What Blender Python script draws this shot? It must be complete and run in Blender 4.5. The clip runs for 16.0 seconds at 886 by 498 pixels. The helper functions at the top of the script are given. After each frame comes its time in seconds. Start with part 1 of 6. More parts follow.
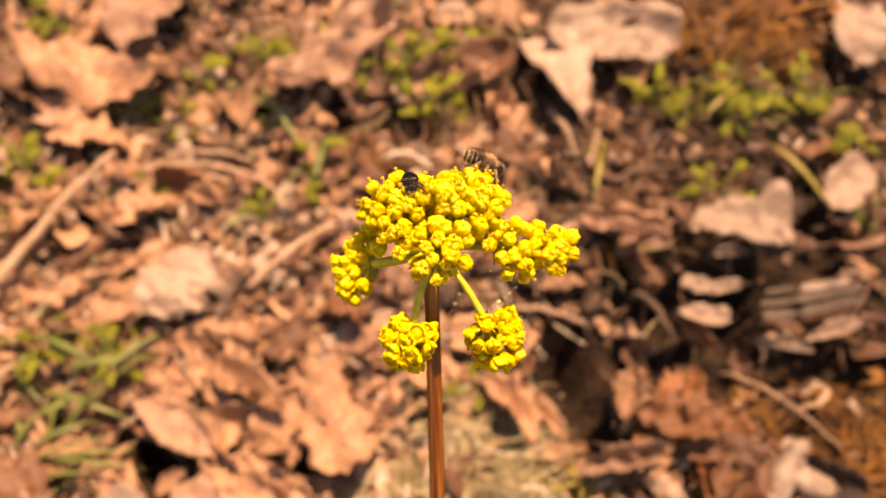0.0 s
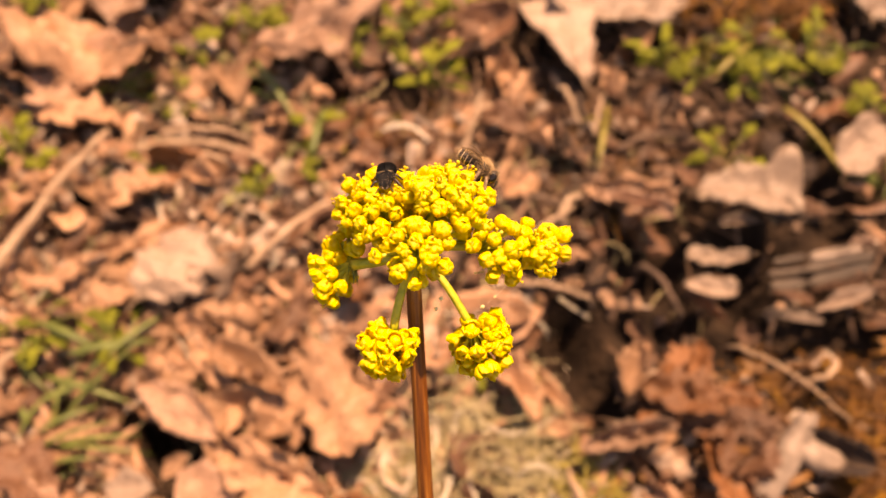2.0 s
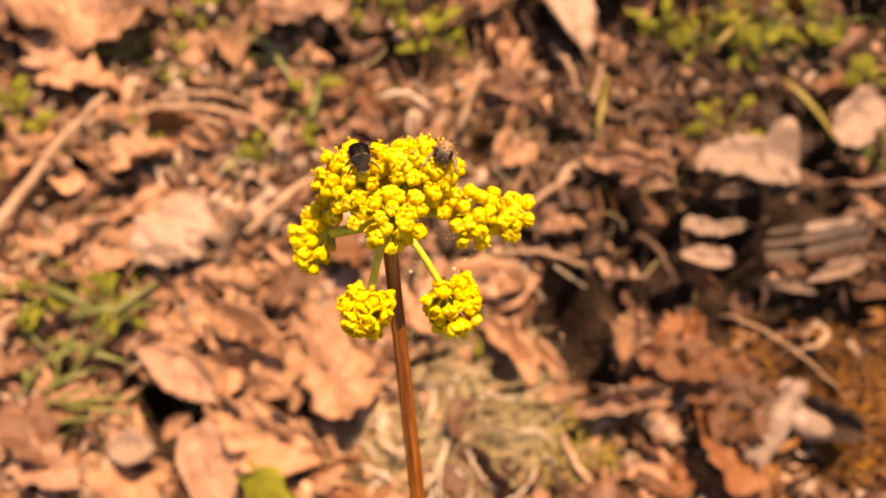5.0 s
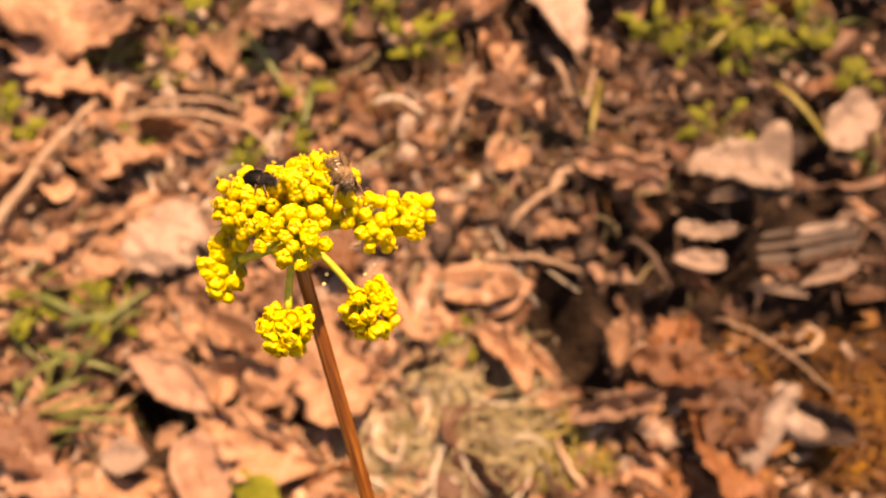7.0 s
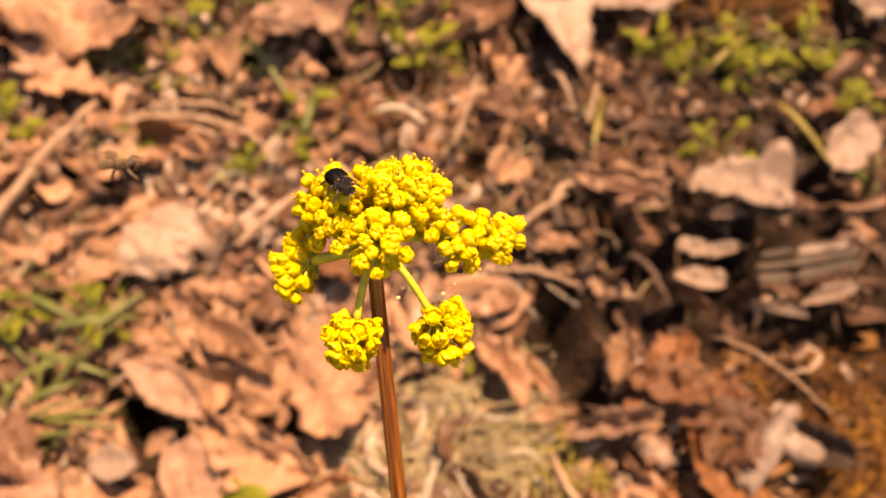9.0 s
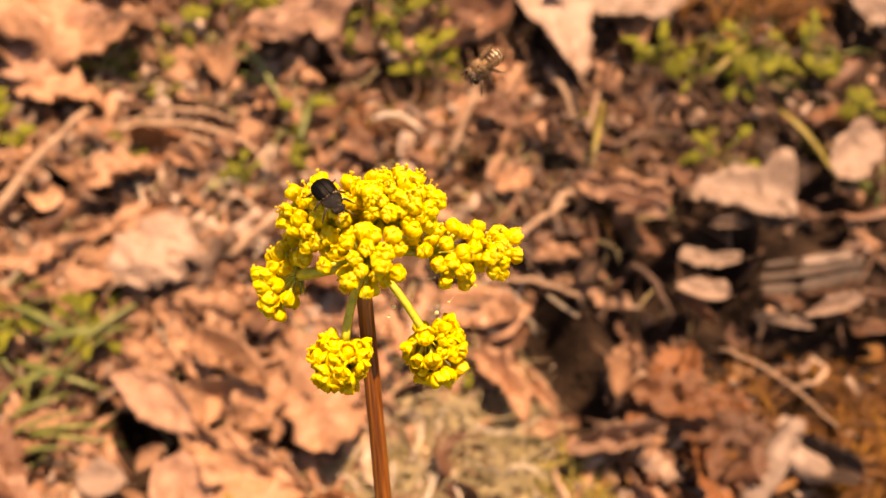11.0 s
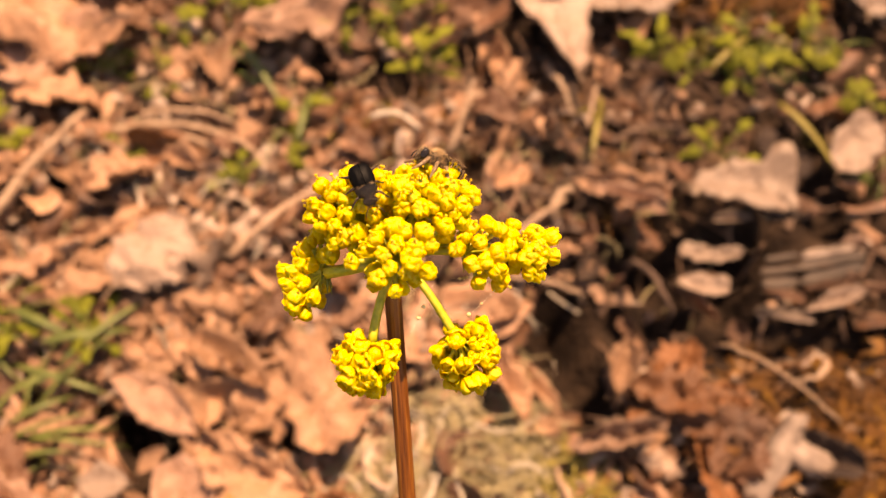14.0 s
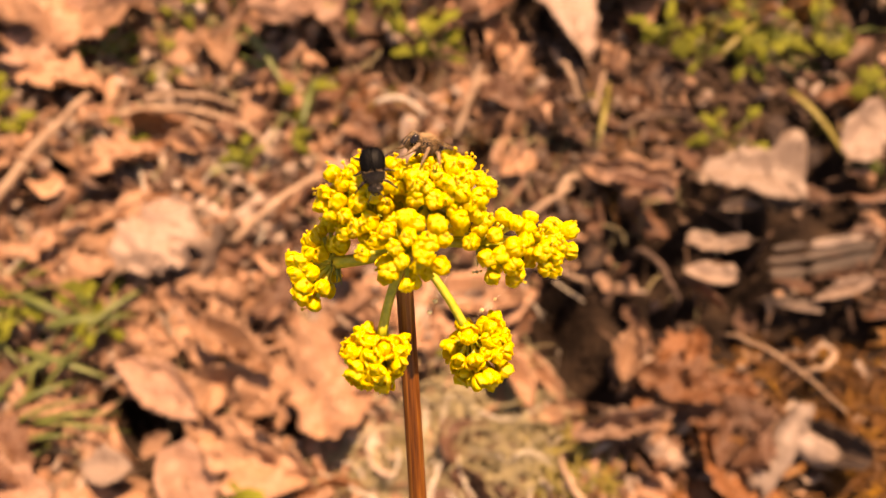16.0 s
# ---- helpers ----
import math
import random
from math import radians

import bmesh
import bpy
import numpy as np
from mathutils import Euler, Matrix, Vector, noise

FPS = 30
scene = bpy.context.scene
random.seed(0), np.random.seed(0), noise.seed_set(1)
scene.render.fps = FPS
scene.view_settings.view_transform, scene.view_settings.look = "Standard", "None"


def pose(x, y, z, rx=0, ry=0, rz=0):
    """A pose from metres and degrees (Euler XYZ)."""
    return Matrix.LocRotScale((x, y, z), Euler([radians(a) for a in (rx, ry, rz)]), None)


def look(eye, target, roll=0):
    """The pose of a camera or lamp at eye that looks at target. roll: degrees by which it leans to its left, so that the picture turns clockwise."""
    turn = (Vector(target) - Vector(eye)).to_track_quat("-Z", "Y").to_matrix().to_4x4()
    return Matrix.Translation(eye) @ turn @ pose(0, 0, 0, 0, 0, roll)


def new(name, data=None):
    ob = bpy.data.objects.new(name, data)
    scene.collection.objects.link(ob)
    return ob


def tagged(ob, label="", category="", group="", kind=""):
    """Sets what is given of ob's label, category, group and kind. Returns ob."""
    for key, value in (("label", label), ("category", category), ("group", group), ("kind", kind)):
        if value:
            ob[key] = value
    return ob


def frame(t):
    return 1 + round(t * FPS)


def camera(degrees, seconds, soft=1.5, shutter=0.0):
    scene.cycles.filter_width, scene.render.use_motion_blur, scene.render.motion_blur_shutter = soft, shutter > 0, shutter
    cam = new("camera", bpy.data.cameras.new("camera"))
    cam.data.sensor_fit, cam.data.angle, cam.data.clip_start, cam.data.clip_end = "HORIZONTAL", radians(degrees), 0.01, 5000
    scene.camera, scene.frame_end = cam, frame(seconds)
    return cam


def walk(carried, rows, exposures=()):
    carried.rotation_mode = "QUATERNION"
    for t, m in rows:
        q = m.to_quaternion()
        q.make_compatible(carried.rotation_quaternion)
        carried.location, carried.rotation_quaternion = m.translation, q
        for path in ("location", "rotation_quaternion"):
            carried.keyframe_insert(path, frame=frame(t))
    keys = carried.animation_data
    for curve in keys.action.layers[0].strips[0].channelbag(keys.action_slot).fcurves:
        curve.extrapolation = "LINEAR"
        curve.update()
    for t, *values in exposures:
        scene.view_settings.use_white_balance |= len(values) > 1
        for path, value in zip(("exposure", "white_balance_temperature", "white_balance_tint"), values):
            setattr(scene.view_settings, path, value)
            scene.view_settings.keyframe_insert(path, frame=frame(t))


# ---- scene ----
import functools

# The hillside rises 20 degrees away from the camera; places on it are given as (u across, v up the slope, w off the soil).
SLOPE = Matrix.Rotation(radians(20), 4, "X")

# ---- camera ----
cam = camera(62.1, 16.0)
cam.data.dof.use_dof = True
cam.data.dof.focus_distance = 0.117
cam.data.dof.aperture_fstop = 15.0
cam.data.dof.aperture_blades = 0
PATH = [
    (0, (0.039, 0.083, 0.438), (-0.057, 1.079, -1.294), 0.2),
    (0.5, (0.042, 0.086, 0.435), (-0.078, 1.054, -1.311), -1.1),
    (1, (0.041, 0.094, 0.438), (-0.087, 1.033, -1.323), -2.5),
    (1.5, (0.043, 0.096, 0.438), (-0.089, 1.015, -1.334), -3.1),
    (2, (0.045, 0.1, 0.437), (-0.075, 0.983, -1.353), -3.0),
    (2.5, (0.047, 0.099, 0.437), (-0.065, 0.954, -1.368), -2.8),
    (3, (0.046, 0.095, 0.436), (-0.058, 0.914, -1.385), -2.4),
    (3.5, (0.044, 0.095, 0.438), (-0.05, 0.901, -1.391), -1.7),
    (4, (0.042, 0.096, 0.439), (-0.052, 0.903, -1.389), -1.6),
    (6.5, (0.043, 0.097, 0.44), (-0.053, 0.917, -1.382), -1.2),
    (7, (0.043, 0.1, 0.44), (-0.04, 0.915, -1.385), -1.0),
    (7.5, (0.045, 0.102, 0.441), (-0.033, 0.919, -1.383), -0.7),
    (8, (0.041, 0.1, 0.448), (-0.031, 0.939, -1.366), 0.5),
    (8.5, (0.039, 0.1, 0.44), (-0.03, 0.941, -1.373), 1.1),
    (9, (0.039, 0.1, 0.436), (-0.028, 0.948, -1.374), 1.6),
    (11.5, (0.038, 0.105, 0.427), (-0.022, 0.978, -1.371), 2.2),
    (12, (0.038, 0.105, 0.426), (-0.018, 0.98, -1.371), 2.4),
    (12.5, (0.039, 0.104, 0.426), (-0.014, 0.978, -1.373), 2.5),
    (13, (0.038, 0.105, 0.428), (-0.01, 0.972, -1.374), 2.5),
    (13.5, (0.037, 0.107, 0.432), (-0.009, 0.971, -1.371), 2.3),
    (14, (0.039, 0.107, 0.428), (-0.025, 0.964, -1.378), 1.2),
    (14.5, (0.038, 0.109, 0.427), (-0.029, 0.957, -1.383), 1.0),
    (15, (0.038, 0.108, 0.425), (-0.036, 0.95, -1.388), 0.7),
    (15.5, (0.04, 0.107, 0.424), (-0.038, 0.939, -1.393), 0.6),
    (16, (0.039, 0.108, 0.425), (-0.035, 0.933, -1.395), 0.8),
]
walk(cam, [(t, SLOPE @ look(eye, target, roll)) for t, eye, target, roll in PATH], [(0.0, 1.22, 11900, 38), (3.0, 1.17, 11900, 38), (8.0, 1.16, 11900, 38), (16.0, 1.14, 11900, 38)])

# ---- light ----
SUN_TRAVEL = Vector((-0.16, -0.05, -0.98)).normalized()
world = bpy.data.worlds.new("sky")
scene.world = world
world.use_nodes = True
sky = world.node_tree.nodes.new("ShaderNodeTexSky")
sky.sky_type = "NISHITA"
sky.sun_disc = False
sky.sun_elevation = math.asin(-SUN_TRAVEL.z)
sky.sun_rotation = math.atan2(-SUN_TRAVEL.x, -SUN_TRAVEL.y)
world.node_tree.links.new(sky.outputs[0], world.node_tree.nodes["Background"].inputs[0])
world.node_tree.nodes["Background"].inputs[1].default_value = 0.085
sun = new("sun", bpy.data.lights.new("sun", "SUN"))
sun.data.energy = 4.35
sun.data.angle = radians(0.53)
sun.data.color = (1.0, 0.90, 0.74)
sun.matrix_basis = look((0, 0, 3), Vector((0, 0, 3)) + SUN_TRAVEL)


# ---- materials ----
class Nodes:
    """A small writer of node materials."""

    def __init__(self, name, rough=0.6, metal=0.0):
        self.mat = bpy.data.materials.new(name)
        self.mat.use_nodes = True
        self.tree = self.mat.node_tree
        self.bsdf = self.tree.nodes["Principled BSDF"]
        self.bsdf.inputs["Roughness"].default_value = rough
        self.bsdf.inputs["Metallic"].default_value = metal

    def node(self, kind, **values):
        n = self.tree.nodes.new(kind)
        for key, value in values.items():
            n.inputs[key.replace("_", " ")].default_value = value
        return n

    def link(self, a, b):
        self.tree.links.new(a, b)

    def coords(self, which="Object", stretch=(1, 1, 1)):
        c = self.tree.nodes.new("ShaderNodeTexCoord")
        m = self.tree.nodes.new("ShaderNodeMapping")
        m.inputs["Scale"].default_value = stretch
        self.link(c.outputs[which], m.inputs["Vector"])
        return m.outputs["Vector"]

    def noise(self, vector, scale, detail=3.0, rough=0.55, distortion=0.0):
        n = self.node("ShaderNodeTexNoise", Scale=scale, Detail=detail, Roughness=rough, Distortion=distortion)
        self.link(vector, n.inputs["Vector"])
        return n.outputs["Fac"]

    def ramp(self, fac, stops):
        r = self.tree.nodes.new("ShaderNodeValToRGB")
        els = r.color_ramp.elements
        while len(els) < len(stops):
            els.new(0.5)
        for e, (at, col) in zip(els, stops):
            e.position, e.color = at, (*col, 1)
        self.link(fac, r.inputs["Fac"])
        return r.outputs["Color"]

    def mix(self, fac, a, b, mode="MIX"):
        m = self.tree.nodes.new("ShaderNodeMix")
        m.data_type, m.blend_type = "RGBA", mode
        for value, slot in ((fac, 0), (a, 6), (b, 7)):
            if isinstance(value, (int, float)):
                m.inputs[slot].default_value = value
            elif isinstance(value, tuple):
                m.inputs[slot].default_value = (*value, 1)
            else:
                self.link(value, m.inputs[slot])
        return m.outputs[2]

    def random(self):
        return self.tree.nodes.new("ShaderNodeObjectInfo").outputs["Random"]

    def island(self):
        return self.tree.nodes.new("ShaderNodeNewGeometry").outputs["Random Per Island"]

    def colour(self, col):
        self.link(col, self.bsdf.inputs["Base Color"])

    def bump(self, height, strength, distance):
        b = self.node("ShaderNodeBump", Strength=strength, Distance=distance)
        self.link(height, b.inputs["Height"])
        self.link(b.outputs[0], self.bsdf.inputs["Normal"])

    def glow_through(self, weight):
        """Thin tissue that lets part of the light through."""
        self.bsdf.inputs["Subsurface Weight"].default_value = weight
        self.bsdf.inputs["Subsurface Radius"].default_value = (1.0, 0.66, 0.08)
        self.bsdf.inputs["Subsurface Scale"].default_value = 0.0018


def leaf_material(name, dark, mid, light, rough=0.62):
    m = Nodes(name, rough)
    uv = m.coords("UV", (1, 1, 1))
    ob = m.coords("Object")
    blot = m.noise(ob, 55, 4, 0.6)
    base = m.ramp(blot, [(0.30, dark), (0.5, mid), (0.70, light)])
    tone = m.ramp(m.random(), [(0.0, (0.55, 0.52, 0.49)), (0.5, (0.74, 0.71, 0.69)), (1.0, (0.98, 0.93, 0.90))])
    base = m.mix(1.0, base, tone, "MULTIPLY")
    spots = m.ramp(m.noise(ob, 420, 2), [(0.60, (1, 1, 1)), (0.72, (0.55, 0.45, 0.38))])
    base = m.mix(0.85, base, spots, "MULTIPLY")
    patch = m.ramp(m.noise(ob, 26, 3, 0.6), [(0.34, (0.52, 0.47, 0.42)), (0.48, (1, 1, 1))])
    base = m.mix(0.75, base, patch, "MULTIPLY")
    wave = m.tree.nodes.new("ShaderNodeTexWave")
    wave.inputs["Scale"].default_value = 2.6
    wave.inputs["Distortion"].default_value = 1.5
    shear = m.tree.nodes.new("ShaderNodeSeparateXYZ")
    m.link(uv, shear.inputs[0])
    absu = m.tree.nodes.new("ShaderNodeMath")
    absu.operation = "ABSOLUTE"
    m.link(shear.outputs[0], absu.inputs[0])
    sub = m.tree.nodes.new("ShaderNodeMath")
    sub.operation = "MULTIPLY_ADD"
    m.link(absu.outputs[0], sub.inputs[0])
    sub.inputs[1].default_value = -0.35
    m.link(shear.outputs[1], sub.inputs[2])
    comb = m.tree.nodes.new("ShaderNodeCombineXYZ")
    m.link(sub.outputs[0], comb.inputs[0])
    m.link(comb.outputs[0], wave.inputs["Vector"])
    vein = m.ramp(wave.outputs["Fac"], [(0.0, (0.78, 0.72, 0.68)), (0.12, (1, 1, 1))])
    m.colour(m.mix(0.7, base, vein, "MULTIPLY"))
    m.bump(m.mix(0.5, blot, wave.outputs["Fac"]), 0.5, 0.0012)
    return m.mat


MAT_PALE = leaf_material("pale dry leaf", (0.23, 0.16, 0.12), (0.34, 0.25, 0.195), (0.44, 0.34, 0.28), 0.55)
MAT_GREY = leaf_material("greyish dry leaf", (0.125, 0.088, 0.068), (0.225, 0.162, 0.128), (0.32, 0.24, 0.196), 0.6)
MAT_TAN = leaf_material("tan dry leaf", (0.27, 0.135, 0.072), (0.43, 0.24, 0.145), (0.54, 0.33, 0.21))
MAT_ROSE = leaf_material("rosy dry leaf", (0.26, 0.145, 0.095), (0.36, 0.215, 0.15), (0.44, 0.285, 0.21))
MAT_BROWN = leaf_material("brown dry leaf", (0.07, 0.03, 0.016), (0.15, 0.068, 0.036), (0.25, 0.125, 0.072))
# Leaf colour darkened to carry shade, mostly laid on the right.
MAT_DARK = leaf_material("dark leaf darkened as in shade", (0.018, 0.011, 0.008), (0.038, 0.022, 0.015), (0.07, 0.04, 0.027), 0.9)
MAT_ORANGE = leaf_material("orange dry leaf", (0.11, 0.038, 0.012), (0.21, 0.08, 0.027), (0.33, 0.145, 0.062))


def grain_material(name, stops, scale, rough=0.8, stretch=(1, 1, 1), bump=0.6, distance=0.002, per="random", span=(0.7, 1.25)):
    m = Nodes(name, rough)
    v = m.coords("Object", stretch)
    n = m.noise(v, scale, 5, 0.62)
    col = m.ramp(n, stops)
    pick = m.random() if per == "random" else m.island()
    col = m.mix(1.0, col, m.ramp(pick, [(0.0, (0.84 * span[0],) * 3), (1.0, (0.84 * span[1],) * 3)]), "MULTIPLY")
    m.colour(col)
    m.bump(m.noise(v, scale * 3, 4), bump, distance)
    return m.mat


MAT_SOIL = grain_material("dark humus soil", [(0.3, (0.012, 0.008, 0.006)), (0.5, (0.027, 0.017, 0.012)), (0.72, (0.065, 0.04, 0.026))], 60, 0.95, bump=1.0, distance=0.006)
MAT_SOIL.node_tree.nodes["Principled BSDF"].inputs["Specular IOR Level"].default_value = 0.1
MAT_TWIG = grain_material("dry twig bark", [(0.3, (0.27, 0.165, 0.105)), (0.55, (0.40, 0.265, 0.175)), (0.75, (0.51, 0.37, 0.265))], 90, 0.8, (1, 1, 0.15), span=(0.9, 1.2))
MAT_STEM_WHITE = grain_material("bleached dry grass stem", [(0.3, (0.50, 0.42, 0.32)), (0.6, (0.66, 0.57, 0.46)), (0.8, (0.76, 0.69, 0.58))], 90, 0.6, (1, 1, 0.15), span=(1.0, 1.2))
MAT_TWIG_DARK = grain_material("dark twig bark", [(0.3, (0.045, 0.026, 0.018)), (0.6, (0.11, 0.065, 0.044)), (0.8, (0.21, 0.13, 0.09))], 90, 0.85, (1, 1, 0.15))
MAT_WOOD = grain_material("weathered grey wood", [(0.3, (0.10, 0.07, 0.055)), (0.55, (0.23, 0.17, 0.135)), (0.75, (0.38, 0.30, 0.25))], 70, 0.75, (1, 1, 0.12))
MAT_BARK = grain_material("greyish dark bark", [(0.3, (0.03, 0.021, 0.016)), (0.55, (0.085, 0.06, 0.045)), (0.78, (0.22, 0.165, 0.128))], 70, 0.8, (1, 0.15, 1))
MAT_GREEN = grain_material("fresh green leaf", [(0.3, (0.085, 0.098, 0.010)), (0.55, (0.165, 0.172, 0.02)), (0.75, (0.28, 0.265, 0.045))], 60, 0.8, distance=0.0006, span=(0.6, 1.3))
MAT_GREEN.node_tree.nodes["Principled BSDF"].inputs["Specular IOR Level"].default_value = 0.2
MAT_GRASS = grain_material("green grass blade", [(0.3, (0.07, 0.095, 0.02)), (0.55, (0.155, 0.185, 0.045)), (0.75, (0.26, 0.27, 0.08))], 40, 0.45, per="island", distance=0.0005)
MAT_YELLOW_GRASS = grain_material("yellowing grass", [(0.3, (0.19, 0.15, 0.025)), (0.6, (0.30, 0.24, 0.045)), (0.8, (0.42, 0.33, 0.09))], 40, 0.5, per="island", distance=0.0005)
MAT_STRAW = grain_material("dry straw", [(0.3, (0.22, 0.175, 0.09)), (0.55, (0.38, 0.31, 0.17)), (0.75, (0.54, 0.46, 0.29))], 60, 0.7, per="island", distance=0.0005)
MAT_RUST = grain_material("rust-coloured dead stems", [(0.3, (0.05, 0.016, 0.002)), (0.55, (0.18, 0.066, 0.004)), (0.72, (0.50, 0.235, 0.014))], 60, 0.7, per="island", distance=0.0005)
MAT_CRUMB = grain_material("leaf crumbs", [(0.25, (0.06, 0.033, 0.022)), (0.5, (0.24, 0.135, 0.085)), (0.75, (0.50, 0.32, 0.22))], 25, 0.8, per="island", distance=0.001, span=(0.35, 1.5))


def petal_material():
    m = Nodes("yellow petals", 0.45)
    v = m.coords("Object")
    n = m.noise(v, 900, 3)
    col = m.ramp(n, [(0.3, (0.95, 0.74, 0.012)), (0.55, (0.97, 0.84, 0.04)), (0.8, (0.98, 0.91, 0.16))])
    tone = m.ramp(m.random(), [(0.0, (0.94, 0.87, 0.8)), (0.6, (1, 1, 1)), (1.0, (1.02, 1.04, 1.0))])
    m.colour(m.mix(1.0, col, tone, "MULTIPLY"))
    m.bump(n, 0.3, 0.0001)
    m.bsdf.inputs["Subsurface Weight"].default_value = 0.5
    m.bsdf.inputs["Subsurface Radius"].default_value = (1.0, 0.7, 0.1)
    m.bsdf.inputs["Subsurface Scale"].default_value = 0.0006
    # thin petals let the light through and turn it golden
    through_petal = m.tree.nodes.new("ShaderNodeBsdfTranslucent")
    through_petal.inputs["Color"].default_value = (1.0, 0.74, 0.012, 1)
    both = m.tree.nodes.new("ShaderNodeMixShader")
    both.inputs[0].default_value = 0.41
    m.link(m.bsdf.outputs[0], both.inputs[1])
    m.link(through_petal.outputs[0], both.inputs[2])
    m.link(both.outputs[0], m.tree.nodes["Material Output"].inputs["Surface"])
    return m.mat


def stalk_material(name, low, mid, high, scale=700):
    m = Nodes(name, 0.45)
    v = m.coords("Object", (1, 1, 0.06))
    n = m.noise(v, scale, 4)
    m.colour(m.ramp(n, [(0.3, low), (0.52, mid), (0.72, high)]))
    m.bump(n, 0.4, 0.0003)
    return m.mat


def stem_material():
    """Fine red and tan stripes along the ribs."""
    m = Nodes("ribbed reddish stem", 0.42)
    v = m.coords("Object", (1, 0.03, 0.03))
    n = m.noise(v, 1500, 3, 0.6)
    broad = m.noise(m.coords("Object"), 60, 3)
    col = m.ramp(n, [(0.32, (0.07, 0.018, 0.003)), (0.5, (0.24, 0.078, 0.013)), (0.68, (0.40, 0.17, 0.04))])
    m.colour(m.mix(0.6, col, m.ramp(broad, [(0.35, (0.75, 0.62, 0.5)), (0.65, (1, 1, 1))]), "MULTIPLY"))
    m.bump(n, 0.5, 0.0003)
    return m.mat


MAT_PETAL = petal_material()
MAT_ANTHER = grain_material("golden anthers", [(0.3, (0.84, 0.52, 0.012)), (0.7, (0.95, 0.74, 0.05))], 1500, 0.5, distance=0.0001)
MAT_POLLEN = grain_material("pale pollen grains", [(0.3, (0.80, 0.62, 0.20)), (0.7, (0.92, 0.82, 0.50))], 1500, 0.6, distance=0.0001)
MAT_RAY = stalk_material("yellow-green flower stalk", (0.29, 0.32, 0.025), (0.45, 0.45, 0.04), (0.60, 0.56, 0.09))
MAT_BRACT = stalk_material("green bract", (0.09, 0.13, 0.02), (0.16, 0.20, 0.03), (0.28, 0.28, 0.06))
MAT_STEM = stem_material()
MAT_SILK = Nodes("silk thread", 0.3).mat
MAT_SILK.node_tree.nodes["Principled BSDF"].inputs["Base Color"].default_value = (0.8, 0.75, 0.6, 1)
MAT_BEETLE = grain_material("black pitted beetle shell", [(0.35, (0.0012, 0.0011, 0.001)), (0.6, (0.002, 0.0018, 0.0016)), (0.8, (0.006, 0.005, 0.004))], 2600, 0.50, bump=0.5, distance=0.00008)
MAT_BEETLE.node_tree.nodes["Principled BSDF"].inputs["Specular IOR Level"].default_value = 0.10
# The palest stop paints small glints into the skin colour.
MAT_BEETLE_ROUGH = grain_material("rough brownish-black beetle skin with painted glints", [(0.45, (0.0015, 0.0012, 0.001)), (0.58, (0.006, 0.0045, 0.0035)), (0.68, (0.07, 0.05, 0.035))], 1300, 0.18, bump=1.0, distance=0.0006)
MAT_BEETLE_ROUGH.node_tree.nodes["Principled BSDF"].inputs["Specular IOR Level"].default_value = 0.5
MAT_BEETLE_LEG = grain_material("dark beetle leg", [(0.3, (0.012, 0.008, 0.005)), (0.7, (0.07, 0.036, 0.02))], 2000, 0.4, distance=0.0001)
MAT_BEE_HEAD = grain_material("dark bee skin", [(0.3, (0.008, 0.006, 0.004)), (0.7, (0.03, 0.02, 0.013))], 1800, 0.45, distance=0.0001)
MAT_BEE_LEG = grain_material("brown hairy bee leg", [(0.35, (0.09, 0.05, 0.025)), (0.55, (0.24, 0.15, 0.08)), (0.75, (0.50, 0.37, 0.23))], 3500, 0.6, distance=0.0001)
MAT_EYE = Nodes("shining dark eye", 0.12).mat
MAT_EYE.node_tree.nodes["Principled BSDF"].inputs["Base Color"].default_value = (0.012, 0.008, 0.006, 1)
MAT_HAIR = grain_material("buff bee hair", [(0.3, (0.16, 0.09, 0.04)), (0.55, (0.42, 0.27, 0.135)), (0.8, (0.78, 0.60, 0.39))], 900, 0.7, per="island", distance=0.0001)


def abdomen_material():
    m = Nodes("banded bee abdomen", 0.4)
    c = m.coords("Object")
    s = m.tree.nodes.new("ShaderNodeSeparateXYZ")
    m.link(c, s.inputs[0])
    saw = m.tree.nodes.new("ShaderNodeMath")
    saw.operation = "MULTIPLY"
    saw.inputs[1].default_value = 1250.0
    m.link(s.outputs[1], saw.inputs[0])
    fr = m.tree.nodes.new("ShaderNodeMath")
    fr.operation = "FRACT"
    m.link(saw.outputs[0], fr.inputs[0])
    m.colour(m.ramp(fr.outputs[0], [(0.0, (0.66, 0.50, 0.31)), (0.20, (0.55, 0.39, 0.22)), (0.28, (0.022, 0.013, 0.008)), (0.95, (0.05, 0.028, 0.015))]))
    m.bump(m.noise(c, 2500), 0.6, 0.0001)
    return m.mat


def wing_material():
    m = Nodes("clear insect wing", 0.15)
    m.bsdf.inputs["Base Color"].default_value = (0.14, 0.085, 0.04, 1)
    n = m.noise(m.coords("Object", (1, 0.3, 1)), 1600, 2)
    m.link(m.ramp(n, [(0.45, (0.28, 0.28, 0.28)), (0.62, (0.72, 0.72, 0.72))]), m.bsdf.inputs["Alpha"])
    return m.mat


MAT_ABDOMEN = abdomen_material()
MAT_WING = wing_material()


# ---- mesh helpers ----
def finish(bm, name, material, smooth=True):
    bmesh.ops.recalc_face_normals(bm, faces=bm.faces)
    mesh = bpy.data.meshes.new(name)
    bm.to_mesh(mesh)
    bm.free()
    mesh.materials.append(material)
    if smooth:
        mesh.polygons.foreach_set("use_smooth", [True] * len(mesh.polygons))
    return mesh


